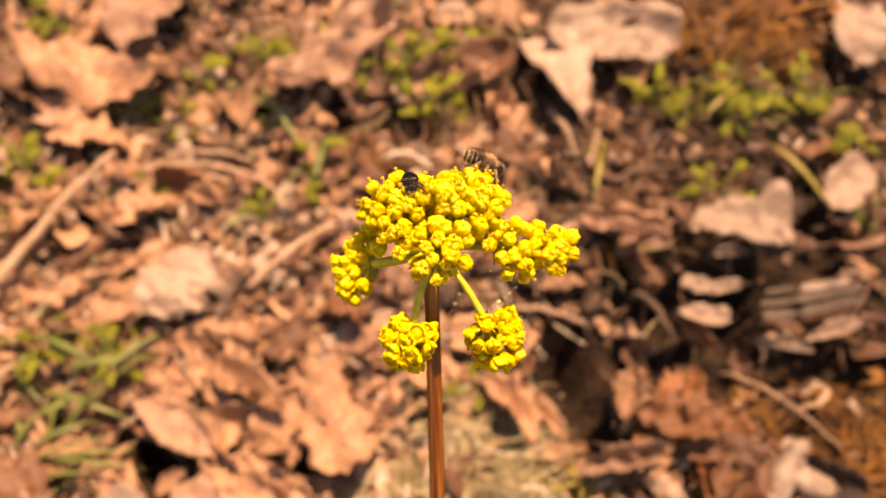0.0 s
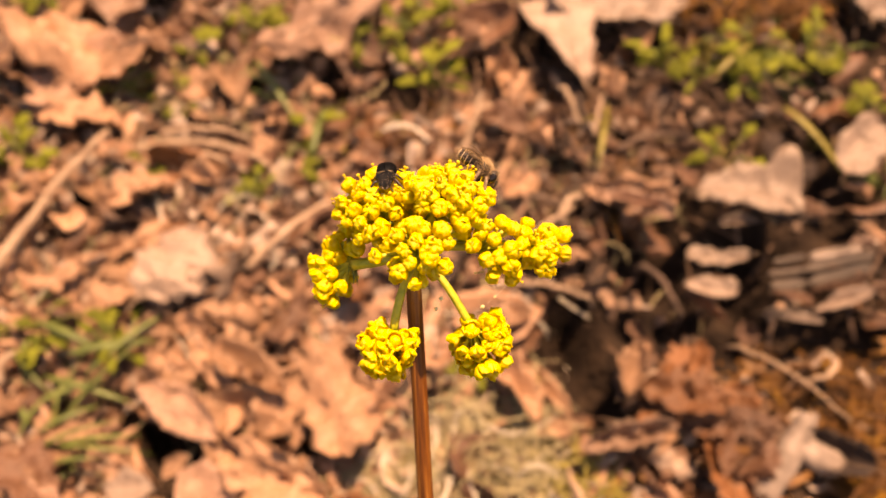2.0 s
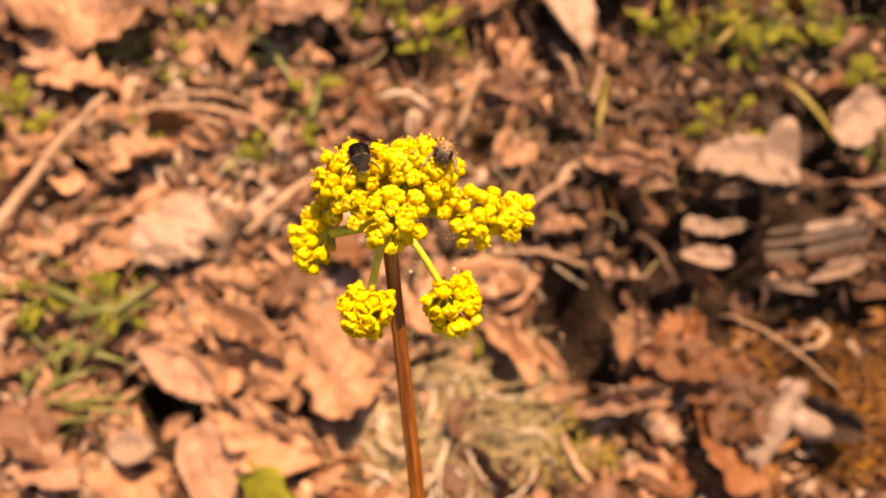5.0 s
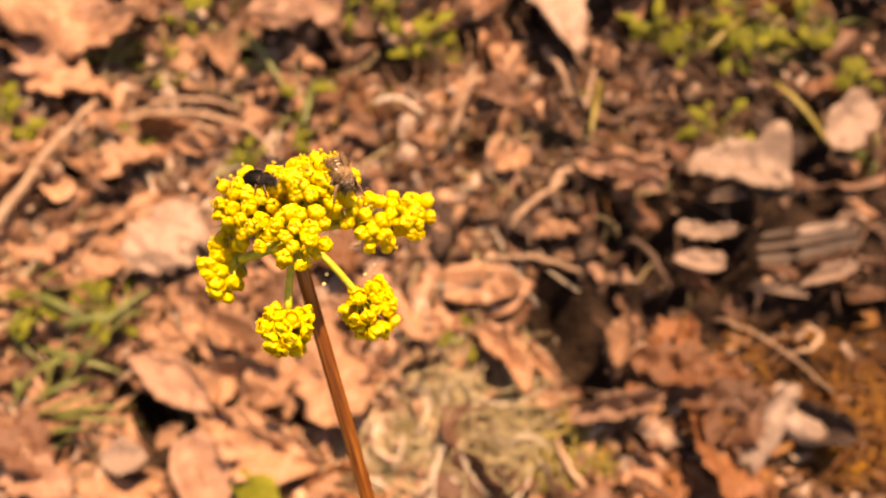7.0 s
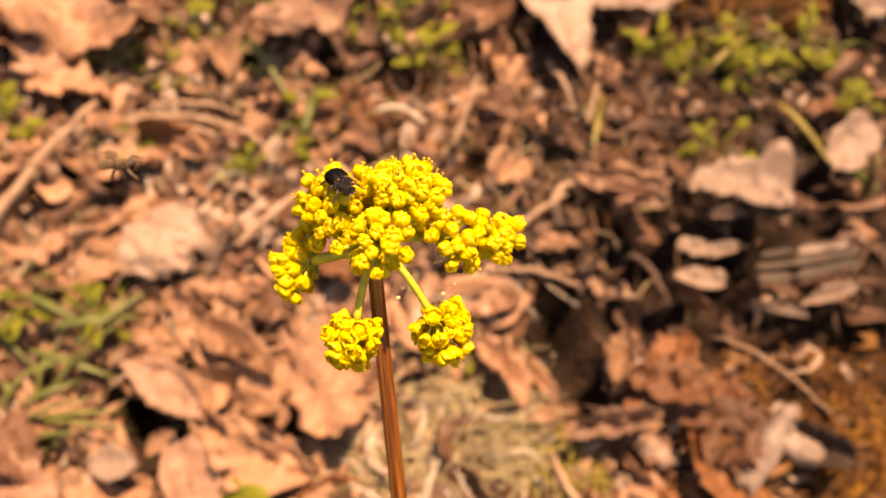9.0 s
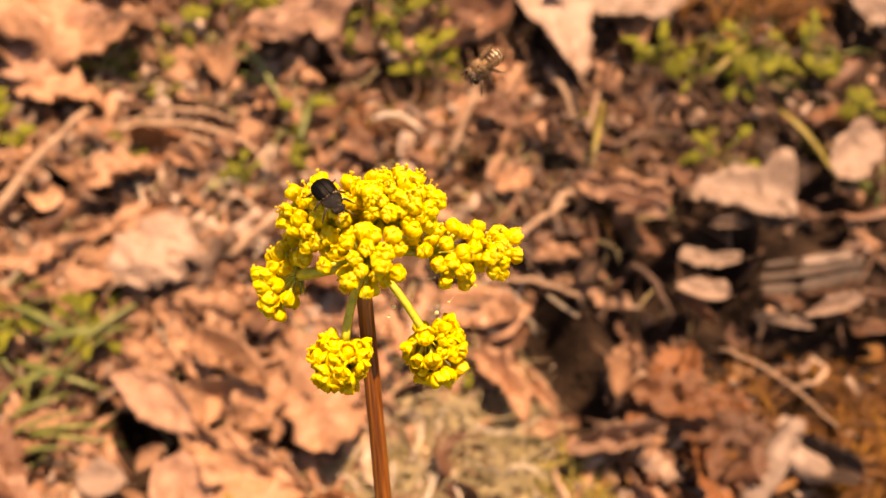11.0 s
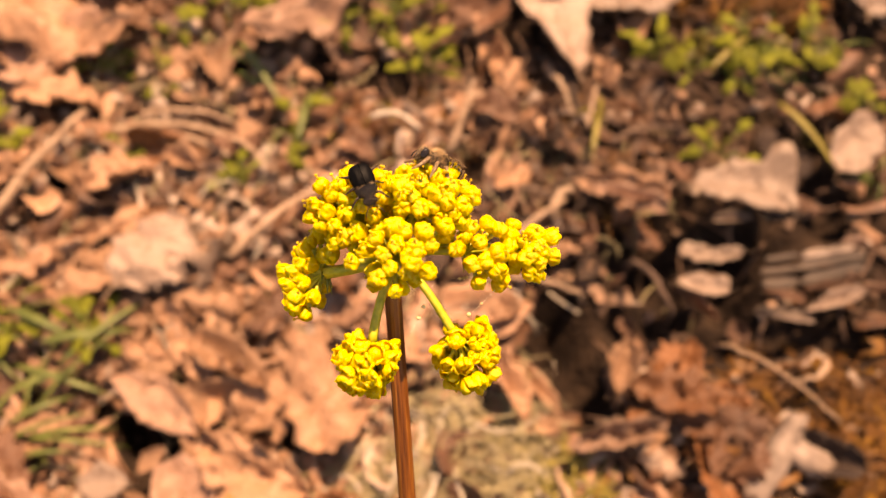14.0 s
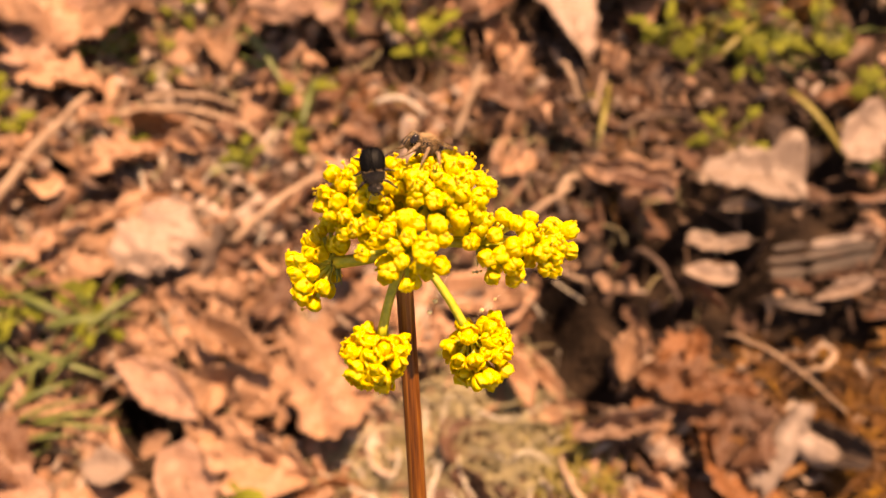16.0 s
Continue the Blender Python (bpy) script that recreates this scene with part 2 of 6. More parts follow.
def part(name, bm, material, parent, label="", smooth=True):
    ob = new(name, finish(bm, name, material, smooth))
    ob.parent = parent
    if label:
        tagged(ob, label=label)
    return ob


def shared(name, mesh, parent, m, label=""):
    ob = new(name, mesh)
    ob.parent = parent
    ob.matrix_basis = m
    if label:
        tagged(ob, label=label)
    return ob


def tube(bm, points, radii, sides=8, ribs=0, rib_depth=0.0):
    """A closed tube along points, with a radius at each of them."""
    points = [Vector(p) for p in points]
    rings = []
    side = None
    for i, p in enumerate(points):
        d = (points[min(i + 1, len(points) - 1)] - points[max(i - 1, 0)]).normalized()
        if side is None:
            side = d.orthogonal().normalized()
        side = (side - d * side.dot(d)).normalized()
        other = d.cross(side)
        ring = []
        for k in range(sides):
            a = 2 * math.pi * k / sides
            r = radii[i] * (1 + (rib_depth * math.cos(ribs * a) if ribs else 0))
            ring.append(bm.verts.new(p + side * (r * math.cos(a)) + other * (r * math.sin(a))))
        rings.append(ring)
    for a, b in zip(rings, rings[1:]):
        for k in range(sides):
            bm.faces.new((a[k], a[(k + 1) % sides], b[(k + 1) % sides], b[k]))
    bm.faces.new(rings[0][::-1])
    bm.faces.new(rings[-1])
    return bm


def curve(a, b, c, n=8):
    """Points of a quadratic curve from a by b to c."""
    a, b, c = Vector(a), Vector(b), Vector(c)
    return [a * (1 - t) ** 2 + b * (2 * t * (1 - t)) + c * t * t for t in (i / n for i in range(n + 1))]


def ball(bm, centre, radii, segments=14, rings=9, turn=None, shape=None):
    """An ellipsoid, reshaped by shape(unit vector) -> factor."""
    made = bmesh.ops.create_uvsphere(bm, u_segments=segments, v_segments=rings, radius=1.0)["verts"]
    for v in made:
        u = v.co.normalized()
        f = shape(u) if shape else 1.0
        co = Vector((u.x * radii[0], u.y * radii[1], u.z * radii[2])) * f
        v.co = (turn @ co if turn else co) + Vector(centre)
    return bm


def blade(bm, points, widths, normal, fold=0.25):
    """A thin folded blade of grass or bract with a real thickness."""
    points = [Vector(p) for p in points]
    n0 = Vector(normal).normalized()
    rows = []
    for i, p in enumerate(points):
        d = (points[min(i + 1, len(points) - 1)] - points[max(i - 1, 0)]).normalized()
        side = d.cross(n0).normalized()
        up = side.cross(d)
        w = widths[i]
        rows.append([bm.verts.new(p + side * w), bm.verts.new(p - up * (w * fold)), bm.verts.new(p - side * w), bm.verts.new(p + up * (w * 0.15 - w * fold))])
    for a, b in zip(rows, rows[1:]):
        for k in range(4):
            bm.faces.new((a[k], a[(k + 1) % 4], b[(k + 1) % 4], b[k]))
    bm.faces.new(rows[0][::-1])
    bm.faces.new(rows[-1])
    return bm


def on_slope(u, v, w=0.0, turn=0.0, tilt=0.0, roll=0.0, size=1.0):
    return SLOPE @ Matrix.Translation((u, v, w)) @ pose(0, 0, 0, tilt, roll, turn) @ Matrix.Diagonal((size, size, size, 1))


# ---- ground ----
# Hollows between the leaves, where the bare dark humus lies deeper; many stand in for shade: u, v, radius.
SHADE_HOLLOWS = [
    (-0.294, 0.406, 0.019), (-0.206, 0.492, 0.014), (-0.166, 0.477, 0.013), (-0.173, 0.422, 0.012), (-0.133, 0.443, 0.016),
    (-0.080, 0.441, 0.019), (-0.020, 0.443, 0.025), (0.058, 0.505, 0.026), (0.034, 0.466, 0.021), (0.185, 0.405, 0.019),
    (0.267, 0.402, 0.027), (0.185, 0.345, 0.028), (0.242, 0.333, 0.029), (0.159, 0.309, 0.022), (0.110, 0.255, 0.038),
    (0.097, 0.265, 0.024), (0.176, 0.279, 0.021), (0.319, 0.515, 0.021), (-0.233, 0.332, 0.011), (-0.171, 0.348, 0.010),
    (0.036, 0.370, 0.016), (0.217, 0.310, 0.021), (0.264, 0.283, 0.017), (0.212, 0.326, 0.022), (0.281, 0.353, 0.018),
    (0.195, 0.262, 0.014), (0.227, 0.265, 0.015), (0.134, 0.320, 0.016), (0.093, 0.276, 0.016), (0.230, 0.236, 0.013),
    (0.168, 0.335, 0.022),
    (0.223, 0.408, 0.015), (-0.122, 0.386, 0.018), (0.140, 0.276, 0.014), (-0.004, 0.421, 0.018), (-0.035, 0.426, 0.012),
    (-0.124, 0.174, 0.020), (-0.103, 0.186, 0.010), (-0.162, 0.184, 0.014), (-0.101, 0.149, 0.018), (-0.141, 0.129, 0.013),
    (0.090, 0.192, 0.013), (-0.205, 0.210, 0.016), (-0.059, 0.179, 0.008), (-0.059, 0.140, 0.008), (-0.180, 0.266, 0.010),
    (0.159, 0.256, 0.017), (0.072, 0.148, 0.013), (0.208, 0.295, 0.021), (-0.155, 0.180, 0.013), (-0.131, 0.158, 0.015),
    (-0.105, 0.186, 0.006), (-0.049, 0.187, 0.010), (0.157, 0.322, 0.020), (0.140, 0.336, 0.018), (0.212, 0.293, 0.016),
    (0.167, 0.277, 0.018), (0.106, 0.237, 0.028), (0.116, 0.222, 0.020), (0.084, 0.248, 0.018), (0.187, 0.279, 0.016),
    (0.257, 0.383, 0.018), (0.168, 0.307, 0.018), (0.219, 0.333, 0.014), (0.091, 0.187, 0.014), (-0.149, 0.177, 0.017),
    (-0.101, 0.181, 0.010), (-0.168, 0.262, 0.011), (-0.054, 0.198, 0.010), (-0.042, 0.181, 0.012), (-0.227, 0.334, 0.011),
    (-0.124, 0.142, 0.012), (0.238, 0.238, 0.014), (0.280, 0.270, 0.016), (0.250, 0.222, 0.012), (0.246, 0.273, 0.015),
    (0.217, 0.256, 0.012), (0.266, 0.253, 0.013),
]


def soil_height(u, v):
    h = 0.0065 * noise.noise((u * 14, v * 14, 0.3)) + 0.0035 * noise.noise((u * 45, v * 45, 1.7))
    for a, b, r in SHADE_HOLLOWS:
        d2 = ((u - a) ** 2 + (v - b) ** 2) / (r * r)
        if d2 < 6:
            h -= 0.020 * math.exp(-1.3 * d2)
    return h


def build_ground():
    def axis(lo, hi, step, far):
        inner = list(np.arange(lo, hi + step / 2, step))
        left, right, d = [], [], step * 2
        while lo - d > -far:
            left.append(lo - d)
            right.append(hi + d)
            d *= 1.7
        return left[::-1] + inner + right

    us, vs = axis(-0.5, 0.5, 0.006, 60), axis(-0.08, 0.75, 0.006, 60)
    verts = [(u, v, soil_height(u, v)) for v in vs for u in us]
    n = len(us)
    faces = [(j * n + i, j * n + i + 1, (j + 1) * n + i + 1, (j + 1) * n + i) for j in range(len(vs) - 1) for i in range(n - 1)]
    mesh = bpy.data.meshes.new("ground")
    mesh.from_pydata(verts, [], faces)
    mesh.polygons.foreach_set("use_smooth", [True] * len(faces))
    mesh.materials.append(MAT_SOIL)
    ob = new("ground", mesh)
    ob.matrix_basis = SLOPE
    return tagged(ob, "dark humus soil of a sunny woodland slope", "ground", kind="structure")


build_ground()


# ---- dry leaves ----
@functools.lru_cache(None)
def leaf_mesh(kind, variant, tone):
    """An oak leaf 1 long, lying along y with its tip at +y: lobed, or a plain broken flake."""
    rng = random.Random(100 + variant * 7 + (0 if kind == "oak" else 50))
    rows, cols = 26, 4
    bend, cup, twist = rng.uniform(-0.3, 0.45), rng.uniform(-0.2, 0.7), rng.uniform(-0.9, 0.9)
    lobes, phase = rng.choice((3, 3.5, 4)), rng.uniform(0, 1)
    fold = rng.choice((-1, 1, 1)) * rng.uniform(0.15, 0.6)
    skew = rng.uniform(-0.06, 0.06)

    def half(s, sign):
        if kind == "oak":
            body = math.sin(math.pi * min(1, s * 0.93 + 0.04)) ** 0.7 * (0.62 + 0.5 * s)
            notch = 0.5 + 0.5 * math.cos(2 * math.pi * (lobes * s + phase + (0.12 if sign > 0 else 0)))
            w = body * (0.68 + 0.32 * notch ** 0.7)
            if s < 0.12:
                w = 0.03 + w * (s / 0.12) ** 2
            return 0.5 * w
        if kind == "wedge":
            return 0.5 * min(1.0, 0.40 + 0.75 * s) * min(1, 12 * s + 0.2) * (1 - 6 * max(0, s - 0.92)) * (1 + 0.32 * noise.noise((s * 4, sign * 3, variant * 5.1)) + 0.12 * noise.noise((s * 11, sign * 3, variant)))
        if kind == "flake":
            return 0.5 * (math.sin(math.pi * (0.06 + 0.9 * s)) ** 0.45) * (1 + 0.22 * noise.noise((s * 4, sign * 3, variant * 5.1)))
        return 0.5 * math.sin(math.pi * (0.02 + 0.96 * s)) ** 0.85 * (1 + 0.26 * noise.noise((s * 4, sign * 3, variant * 3.3)) + 0.14 * noise.noise((s * 10, sign * 3, variant)))

    bm = bmesh.new()
    uv = bm.loops.layers.uv.new("UVMap")
    layers = []
    place = {}
    for side in (0, 1):
        grid = []
        for j in range(rows + 1):
            s = j / rows
            line = []
            for i in range(-cols, cols + 1):
                f = i / cols
                x = f * half(s, f if f else 1) + skew * math.sin(3 * s)
                curl = (cup * f * f + fold * abs(f)) * half(s, f if f else 1) + 0.03 * abs(((4.5 * s - 1.1 * abs(f) + phase) % 1) - 0.5)
                z = curl + bend * 4 * (s - 0.5) ** 2 * 0.5 + twist * x * (s - 0.5)
                z += 0.16 * noise.noise((x * 3.5, s * 3.5, variant * 2.7)) + 0.105 * noise.noise((x * 9, s * 9, variant)) + 0.045 * noise.noise((x * 22, s * 22, variant))
                z *= 1.0 if kind == "oak" else 0.6
                z -= 0.012 * math.exp(-(f * 5) ** 2)
                x *= 1 + 0.06 * noise.noise((f * 2, s * 17, variant * 1.9))
                z += (0.5 - side) * 0.006
                vert = bm.verts.new((x, s - 0.5, z))
                place[vert] = (f, s)
                line.append(vert)
            grid.append(line)
        layers.append(grid)
    top, low = layers
    last = 2 * cols
    for j in range(rows):
        for i in range(last):
            bm.faces.new((top[j][i], top[j][i + 1], top[j + 1][i + 1], top[j + 1][i]))
            bm.faces.new((low[j][i], low[j + 1][i], low[j + 1][i + 1], low[j][i + 1]))
        bm.faces.new((top[j][0], top[j + 1][0], low[j + 1][0], low[j][0]))
        bm.faces.new((top[j][last], low[j][last], low[j + 1][last], top[j + 1][last]))
    for face in bm.faces:
        for loop in face.loops:
            loop[uv].uv = place[loop.vert]
    zs = [v.co.z for v in bm.verts]
    for v in bm.verts:
        v.co.z -= min(zs)
    return finish(bm, "dry_leaf", {"pale": MAT_PALE, "grey": MAT_GREY, "tan": MAT_TAN, "rose": MAT_ROSE, "brown": MAT_BROWN, "dark": MAT_DARK, "orange": MAT_ORANGE}[tone])


@functools.lru_cache(None)
def midrib_mesh(kind, variant):
    """The raised vein along a leaf's middle, running out into a short stalk."""
    body = leaf_mesh(kind, variant, "tan")
    ridge = [body.vertices[j * 9 + 4].co.copy() for j in range(27)]
    pts = [ridge[0] + Vector((0.02, -0.16, 0.02)), ridge[0] + Vector((0.006, -0.07, 0.008))] + [p + Vector((0, 0, 0.002)) for p in ridge[::2]]
    return finish(tube(bmesh.new(), pts, [0.011] + [0.0105 - 0.0006 * i for i in range(len(pts) - 1)], 6), "midrib", MAT_TWIG)


LEAF_LABEL = {
    "grey": "greyish pale dry leaf, torn and crumpled",
    "pale": "pale cream dry oak leaf, lobed and curled",
    "tan": "pinkish tan dry oak leaf on the litter",
    "rose": "pale rosy dry oak leaf, crumpled on the litter",
    "brown": "brown dry oak leaf in the litter",
    "dark": "dark old leaf pressed into the soil, darkened as in shade",
    "orange": "orange-brown dry oak leaf on the litter",
}


# Ground taken by the large leaves, which lie open on the litter: u, v, radius.
OPEN_LEAVES = []


def under_leaf(u, v):
    return any((u - a) ** 2 + (v - b) ** 2 < r * r for a, b, r in OPEN_LEAVES)


def leaf(u, v, length, ratio, turn, tone, kind="oak", lift=0.004, tilt=0.0, roll=0.0, rib=True):
    """A dry leaf with its middle at (u, v), its tip turned by turn degrees from up the slope."""
    variant = int(abs(u * 977 + v * 1931)) % 6
    tilt, roll = 1.8 * tilt, 1.8 * roll
    ob = new("dry_leaf", leaf_mesh(kind, variant, tone))
    drop = 0.5 * length * (abs(math.sin(radians(tilt))) + ratio * abs(math.sin(radians(roll))))
    base = soil_height(u, v) if lift < 0.012 else max(soil_height(u, v), -0.003)
    ob.matrix_basis = SLOPE @ Matrix.Translation((u, v, base + lift + 0.5 * drop)) @ pose(0, 0, 0, tilt, roll, turn) @ Matrix.Diagonal((length * ratio * 1.35, length, length * 0.9, 1))
    if length > 0.04 and tone in ("pale", "rose", "tan", "grey") and len(OPEN_LEAVES) < 60:
        OPEN_LEAVES.append((u, v, 0.5 * length * (0.20 + 0.42 * ratio)))
    if rib:
        shared("midrib", midrib_mesh(kind, variant), ob, Matrix())
    return tagged(ob, LEAF_LABEL[tone], "leaf", "dry leaves on the ground")


leaf(-0.253, 0.441, 0.123, 0.42, 81, "tan", "oak", 0.006, 1, 4)
leaf(-0.242, 0.514, 0.105, 0.62, 0, "rose", "oak", 0.006, -5, 0)
leaf(-0.205, 0.491, 0.053, 0.50, -172, "tan", "oak", 0.006, 9, 9)
leaf(-0.252, 0.389, 0.059, 0.50, -80, "tan", "oak", 0.006, -8, -7)
leaf(-0.266, 0.430, 0.039, 0.50, -41, "tan", "oak", 0.006, -10, -1)
leaf(-0.193, 0.331, 0.056, 0.40, -66, "tan", "oak", 0.006, 3, -5)
leaf(-0.197, 0.358, 0.031, 0.50, -53, "tan", "plain", 0.006, 4, 2)
leaf(-0.152, 0.351, 0.036, 0.40, -100, "tan", "oak", 0.006, -11, 1)
leaf(-0.149, 0.352, 0.037, 0.40, -157, "pale", "plain", 0.006, -5, -2)
leaf(-0.150, 0.434, 0.048, 0.55, 22, "tan", "oak", 0.006, -5, 4)
leaf(-0.105, 0.404, 0.034, 0.50, -63, "tan", "plain", 0.006, -1, -8)
leaf(-0.088, 0.482, 0.128, 0.36, -38, "rose", "oak", 0.012, 1, 6)
leaf(-0.093, 0.440, 0.038, 0.40, -119, "tan", "oak", 0.006, -4, -6)
leaf(0.143, 0.498, 0.042, 0.55, -157, "tan", "oak", 0.006, 11, 4)
leaf(0.211, 0.360, 0.065, 0.48, -86, "pale", "wedge", 0.024, 0, 0)
leaf(0.231, 0.352, 0.038, 0.30, -112, "grey", "plain", 0.012, 9, 8)
leaf(0.135, 0.357, 0.064, 0.32, -99, "tan", "oak", 0.006, 3, 1)
leaf(0.143, 0.350, 0.028, 0.40, -34, "tan", "plain", 0.006, -3, -6)
leaf(0.143, 0.415, 0.020, 0.50, -92, "pale", "plain", 0.006, -2, 0)
leaf(0.176, 0.380, 0.021, 0.50, -118, "brown", "plain", 0.006, -5, -4)
leaf(0.098, 0.312, 0.029, 0.50, 86, "tan", "oak", 0.006, -1, 8)
leaf(0.146, 0.275, 0.017, 0.60, 34, "brown", "oak", 0.006, 2, -5)
leaf(0.179, 0.281, 0.035, 0.16, -121, "brown", "plain", 0.014, -5, -1)
leaf(0.141, 0.245, 0.034, 0.60, -28, "brown", "oak", 0.006, -7, -7)
leaf(0.169, 0.247, 0.029, 0.80, -42, "orange", "oak", 0.006, 0, -9)
leaf(0.162, 0.223, 0.052, 0.50, -96, "orange", "oak", 0.010, 0, -3)
leaf(0.198, 0.226, 0.026, 0.60, -136, "orange", "oak", 0.006, 4, 5)
leaf(0.174, 0.208, 0.032, 0.40, -96, "brown", "oak", 0.006, 4, 4)
leaf(0.190, 0.190, 0.022, 0.50, -101, "brown", "oak", 0.006, -3, 4)
leaf(0.198, 0.213, 0.030, 0.60, -110, "brown", "oak", 0.012, -3, 1)
leaf(0.155, 0.187, 0.029, 0.50, -109, "pale", "oak", 0.006, -4, -1)
leaf(0.178, 0.192, 0.031, 0.60, -48, "orange", "oak", 0.006, -10, -6)
leaf(0.155, 0.216, 0.041, 0.50, -55, "orange", "oak", 0.006, 11, -6)
leaf(0.324, 0.552, 0.056, 0.60, -11, "pale", "flake", 0.012, 5, 0)
leaf(0.284, 0.433, 0.040, 0.45, -103, "orange", "oak", 0.006, 2, -10)
leaf(0.240, 0.408, 0.029, 0.90, -120, "dark", "oak", 0.010, -10, -7)
leaf(0.290, 0.377, 0.022, 0.50, -109, "tan", "oak", 0.006, -8, -9)
leaf(0.293, 0.361, 0.013, 0.50, -65, "pale", "plain", 0.006, -8, 1)
leaf(0.212, 0.274, 0.017, 0.60, -162, "brown", "plain", 0.006, -7, 10)
leaf(0.261, 0.252, 0.019, 0.22, -131, "grey", "plain", 0.006, 4, 0)
leaf(0.264, 0.368, 0.027, 0.40, -115, "brown", "oak", 0.006, 4, -5)
leaf(-0.262, 0.342, 0.031, 0.50, -68, "tan", "oak", 0.006, 10, 8)
leaf(-0.275, 0.309, 0.027, 0.50, 54, "tan", "oak", 0.006, 5, 0)
leaf(-0.321, 0.451, 0.064, 0.60, -148, "brown", "oak", 0.006, 8, 5)
leaf(-0.287, 0.500, 0.036, 0.60, -43, "tan", "oak", 0.006, 3, 9)
leaf(-0.305, 0.408, 0.034, 0.50, -123, "tan", "oak", 0.006, 3, -3)
leaf(-0.187, 0.255, 0.048, 0.50, -45, "tan", "oak", 0.006, 1, -7)
leaf(-0.257, 0.277, 0.030, 0.50, -101, "tan", "plain", 0.006, -7, 5)
leaf(-0.199, 0.294, 0.032, 0.50, -53, "tan", "oak", 0.006, 6, 11)
leaf(-0.135, 0.323, 0.025, 0.50, 62, "tan", "oak", 0.006, 8, 1)
leaf(-0.119, 0.296, 0.023, 0.50, 115, "tan", "oak", 0.006, -9, 0)
leaf(-0.119, 0.367, 0.042, 0.40, 121, "brown", "oak", 0.006, 10, 6)
leaf(-0.087, 0.320, 0.030, 0.50, 129, "brown", "oak", 0.006, 0, -1)
leaf(-0.107, 0.279, 0.028, 0.50, -39, "brown", "oak", 0.006, -6, -7)
leaf(0.019, 0.487, 0.046, 0.30, 15, "brown", "oak", 0.006, -10, 9)
leaf(0.048, 0.472, 0.045, 0.35, 19, "tan", "plain", 0.006, 3, -8)
leaf(0.012, 0.448, 0.044, 0.25, -158, "tan", "plain", 0.006, -2, -10)
leaf(-0.040, 0.373, 0.031, 0.60, 57, "brown", "oak", 0.006, -6, 5)
leaf(0.049, 0.412, 0.043, 0.50, -105, "brown", "oak", 0.006, 3, 0)
leaf(0.081, 0.407, 0.033, 0.50, -149, "brown", "oak", 0.006, -5, 3)
leaf(0.064, 0.359, 0.036, 0.50, 142, "tan", "oak", 0.006, 10, -1)
leaf(0.101, 0.384, 0.025, 0.50, -107, "brown", "oak", 0.006, -10, -10)
leaf(0.064, 0.268, 0.031, 0.50, 66, "tan", "oak", 0.006, -10, 11)
leaf(-0.027, 0.338, 0.025, 0.50, 73, "brown", "oak", 0.006, 0, 8)
leaf(-0.070, 0.166, 0.079, 0.40, -109, "tan", "oak", 0.006, 4, 9)
leaf(-0.101, 0.140, 0.047, 0.50, -149, "rose", "flake", 0.012, -3, -10)
leaf(-0.100, 0.202, 0.048, 0.45, 24, "tan", "oak", 0.006, 5, -8)
leaf(-0.071, 0.196, 0.049, 0.50, -27, "tan", "oak", 0.006, 4, 8)
leaf(-0.035, 0.200, 0.074, 0.55, -152, "tan", "oak", 0.010, 5, -3)
leaf(-0.204, 0.150, 0.052, 0.55, -133, "brown", "oak", 0.006, 5, -8)
leaf(-0.190, 0.128, 0.046, 0.50, -100, "rose", "oak", 0.012, 3, -6)
leaf(-0.148, 0.126, 0.057, 0.50, -88, "tan", "oak", 0.010, -4, -1)
leaf(-0.185, 0.164, 0.037, 0.60, -46, "tan", "oak", 0.006, 9, -8)
leaf(-0.123, 0.162, 0.020, 0.40, -39, "tan", "plain", 0.012, 9, 7)
leaf(-0.150, 0.234, 0.042, 0.50, -5, "tan", "oak", 0.006, 11, -3)
leaf(-0.074, 0.248, 0.040, 0.50, -27, "brown", "oak", 0.006, -7, -6)
leaf(-0.105, 0.251, 0.047, 0.45, -104, "tan", "oak", 0.006, 7, 11)
leaf(-0.217, 0.194, 0.033, 0.50, -97, "brown", "oak", 0.006, 4, 0)
leaf(-0.140, 0.134, 0.029, 0.50, -45, "tan", "plain", 0.006, -5, 8)
leaf(-0.058, 0.132, 0.033, 0.50, -63, "tan", "oak", 0.006, 8, -9)
leaf(0.069, 0.254, 0.033, 0.50, -21, "brown", "oak", 0.006, -6, 7)
leaf(0.064, 0.220, 0.053, 0.34, -143, "tan", "oak", 0.010, 8, -4)
leaf(0.088, 0.208, 0.031, 0.50, 61, "tan", "plain", 0.006, -5, -1)
leaf(0.137, 0.239, 0.036, 0.40, -28, "tan", "oak", 0.012, 0, -9)
leaf(0.147, 0.155, 0.026, 0.40, 74, "brown", "oak", 0.006, 8, 0)
leaf(0.184, 0.161, 0.027, 0.60, -138, "orange", "oak", 0.006, 6, -6)
leaf(0.157, 0.185, 0.025, 0.40, 146, "brown", "plain", 0.006, 11, 6)
leaf(0.172, 0.163, 0.023, 0.50, -18, "orange", "oak", 0.006, -3, 10)
leaf(0.123, 0.145, 0.023, 0.50, 109, "brown", "oak", 0.006, 4, 8)
leaf(-0.128, 0.212, 0.030, 0.50, -13, "tan", "oak", 0.006, -10, -10)
leaf(-0.138, 0.215, 0.035, 0.50, 56, "tan", "oak", 0.006, 5, -4)
leaf(-0.218, 0.251, 0.037, 0.40, -91, "tan", "plain", 0.006, 0, -8)
leaf(-0.011, 0.215, 0.024, 0.50, -49, "brown", "oak", 0.006, 11, 0)
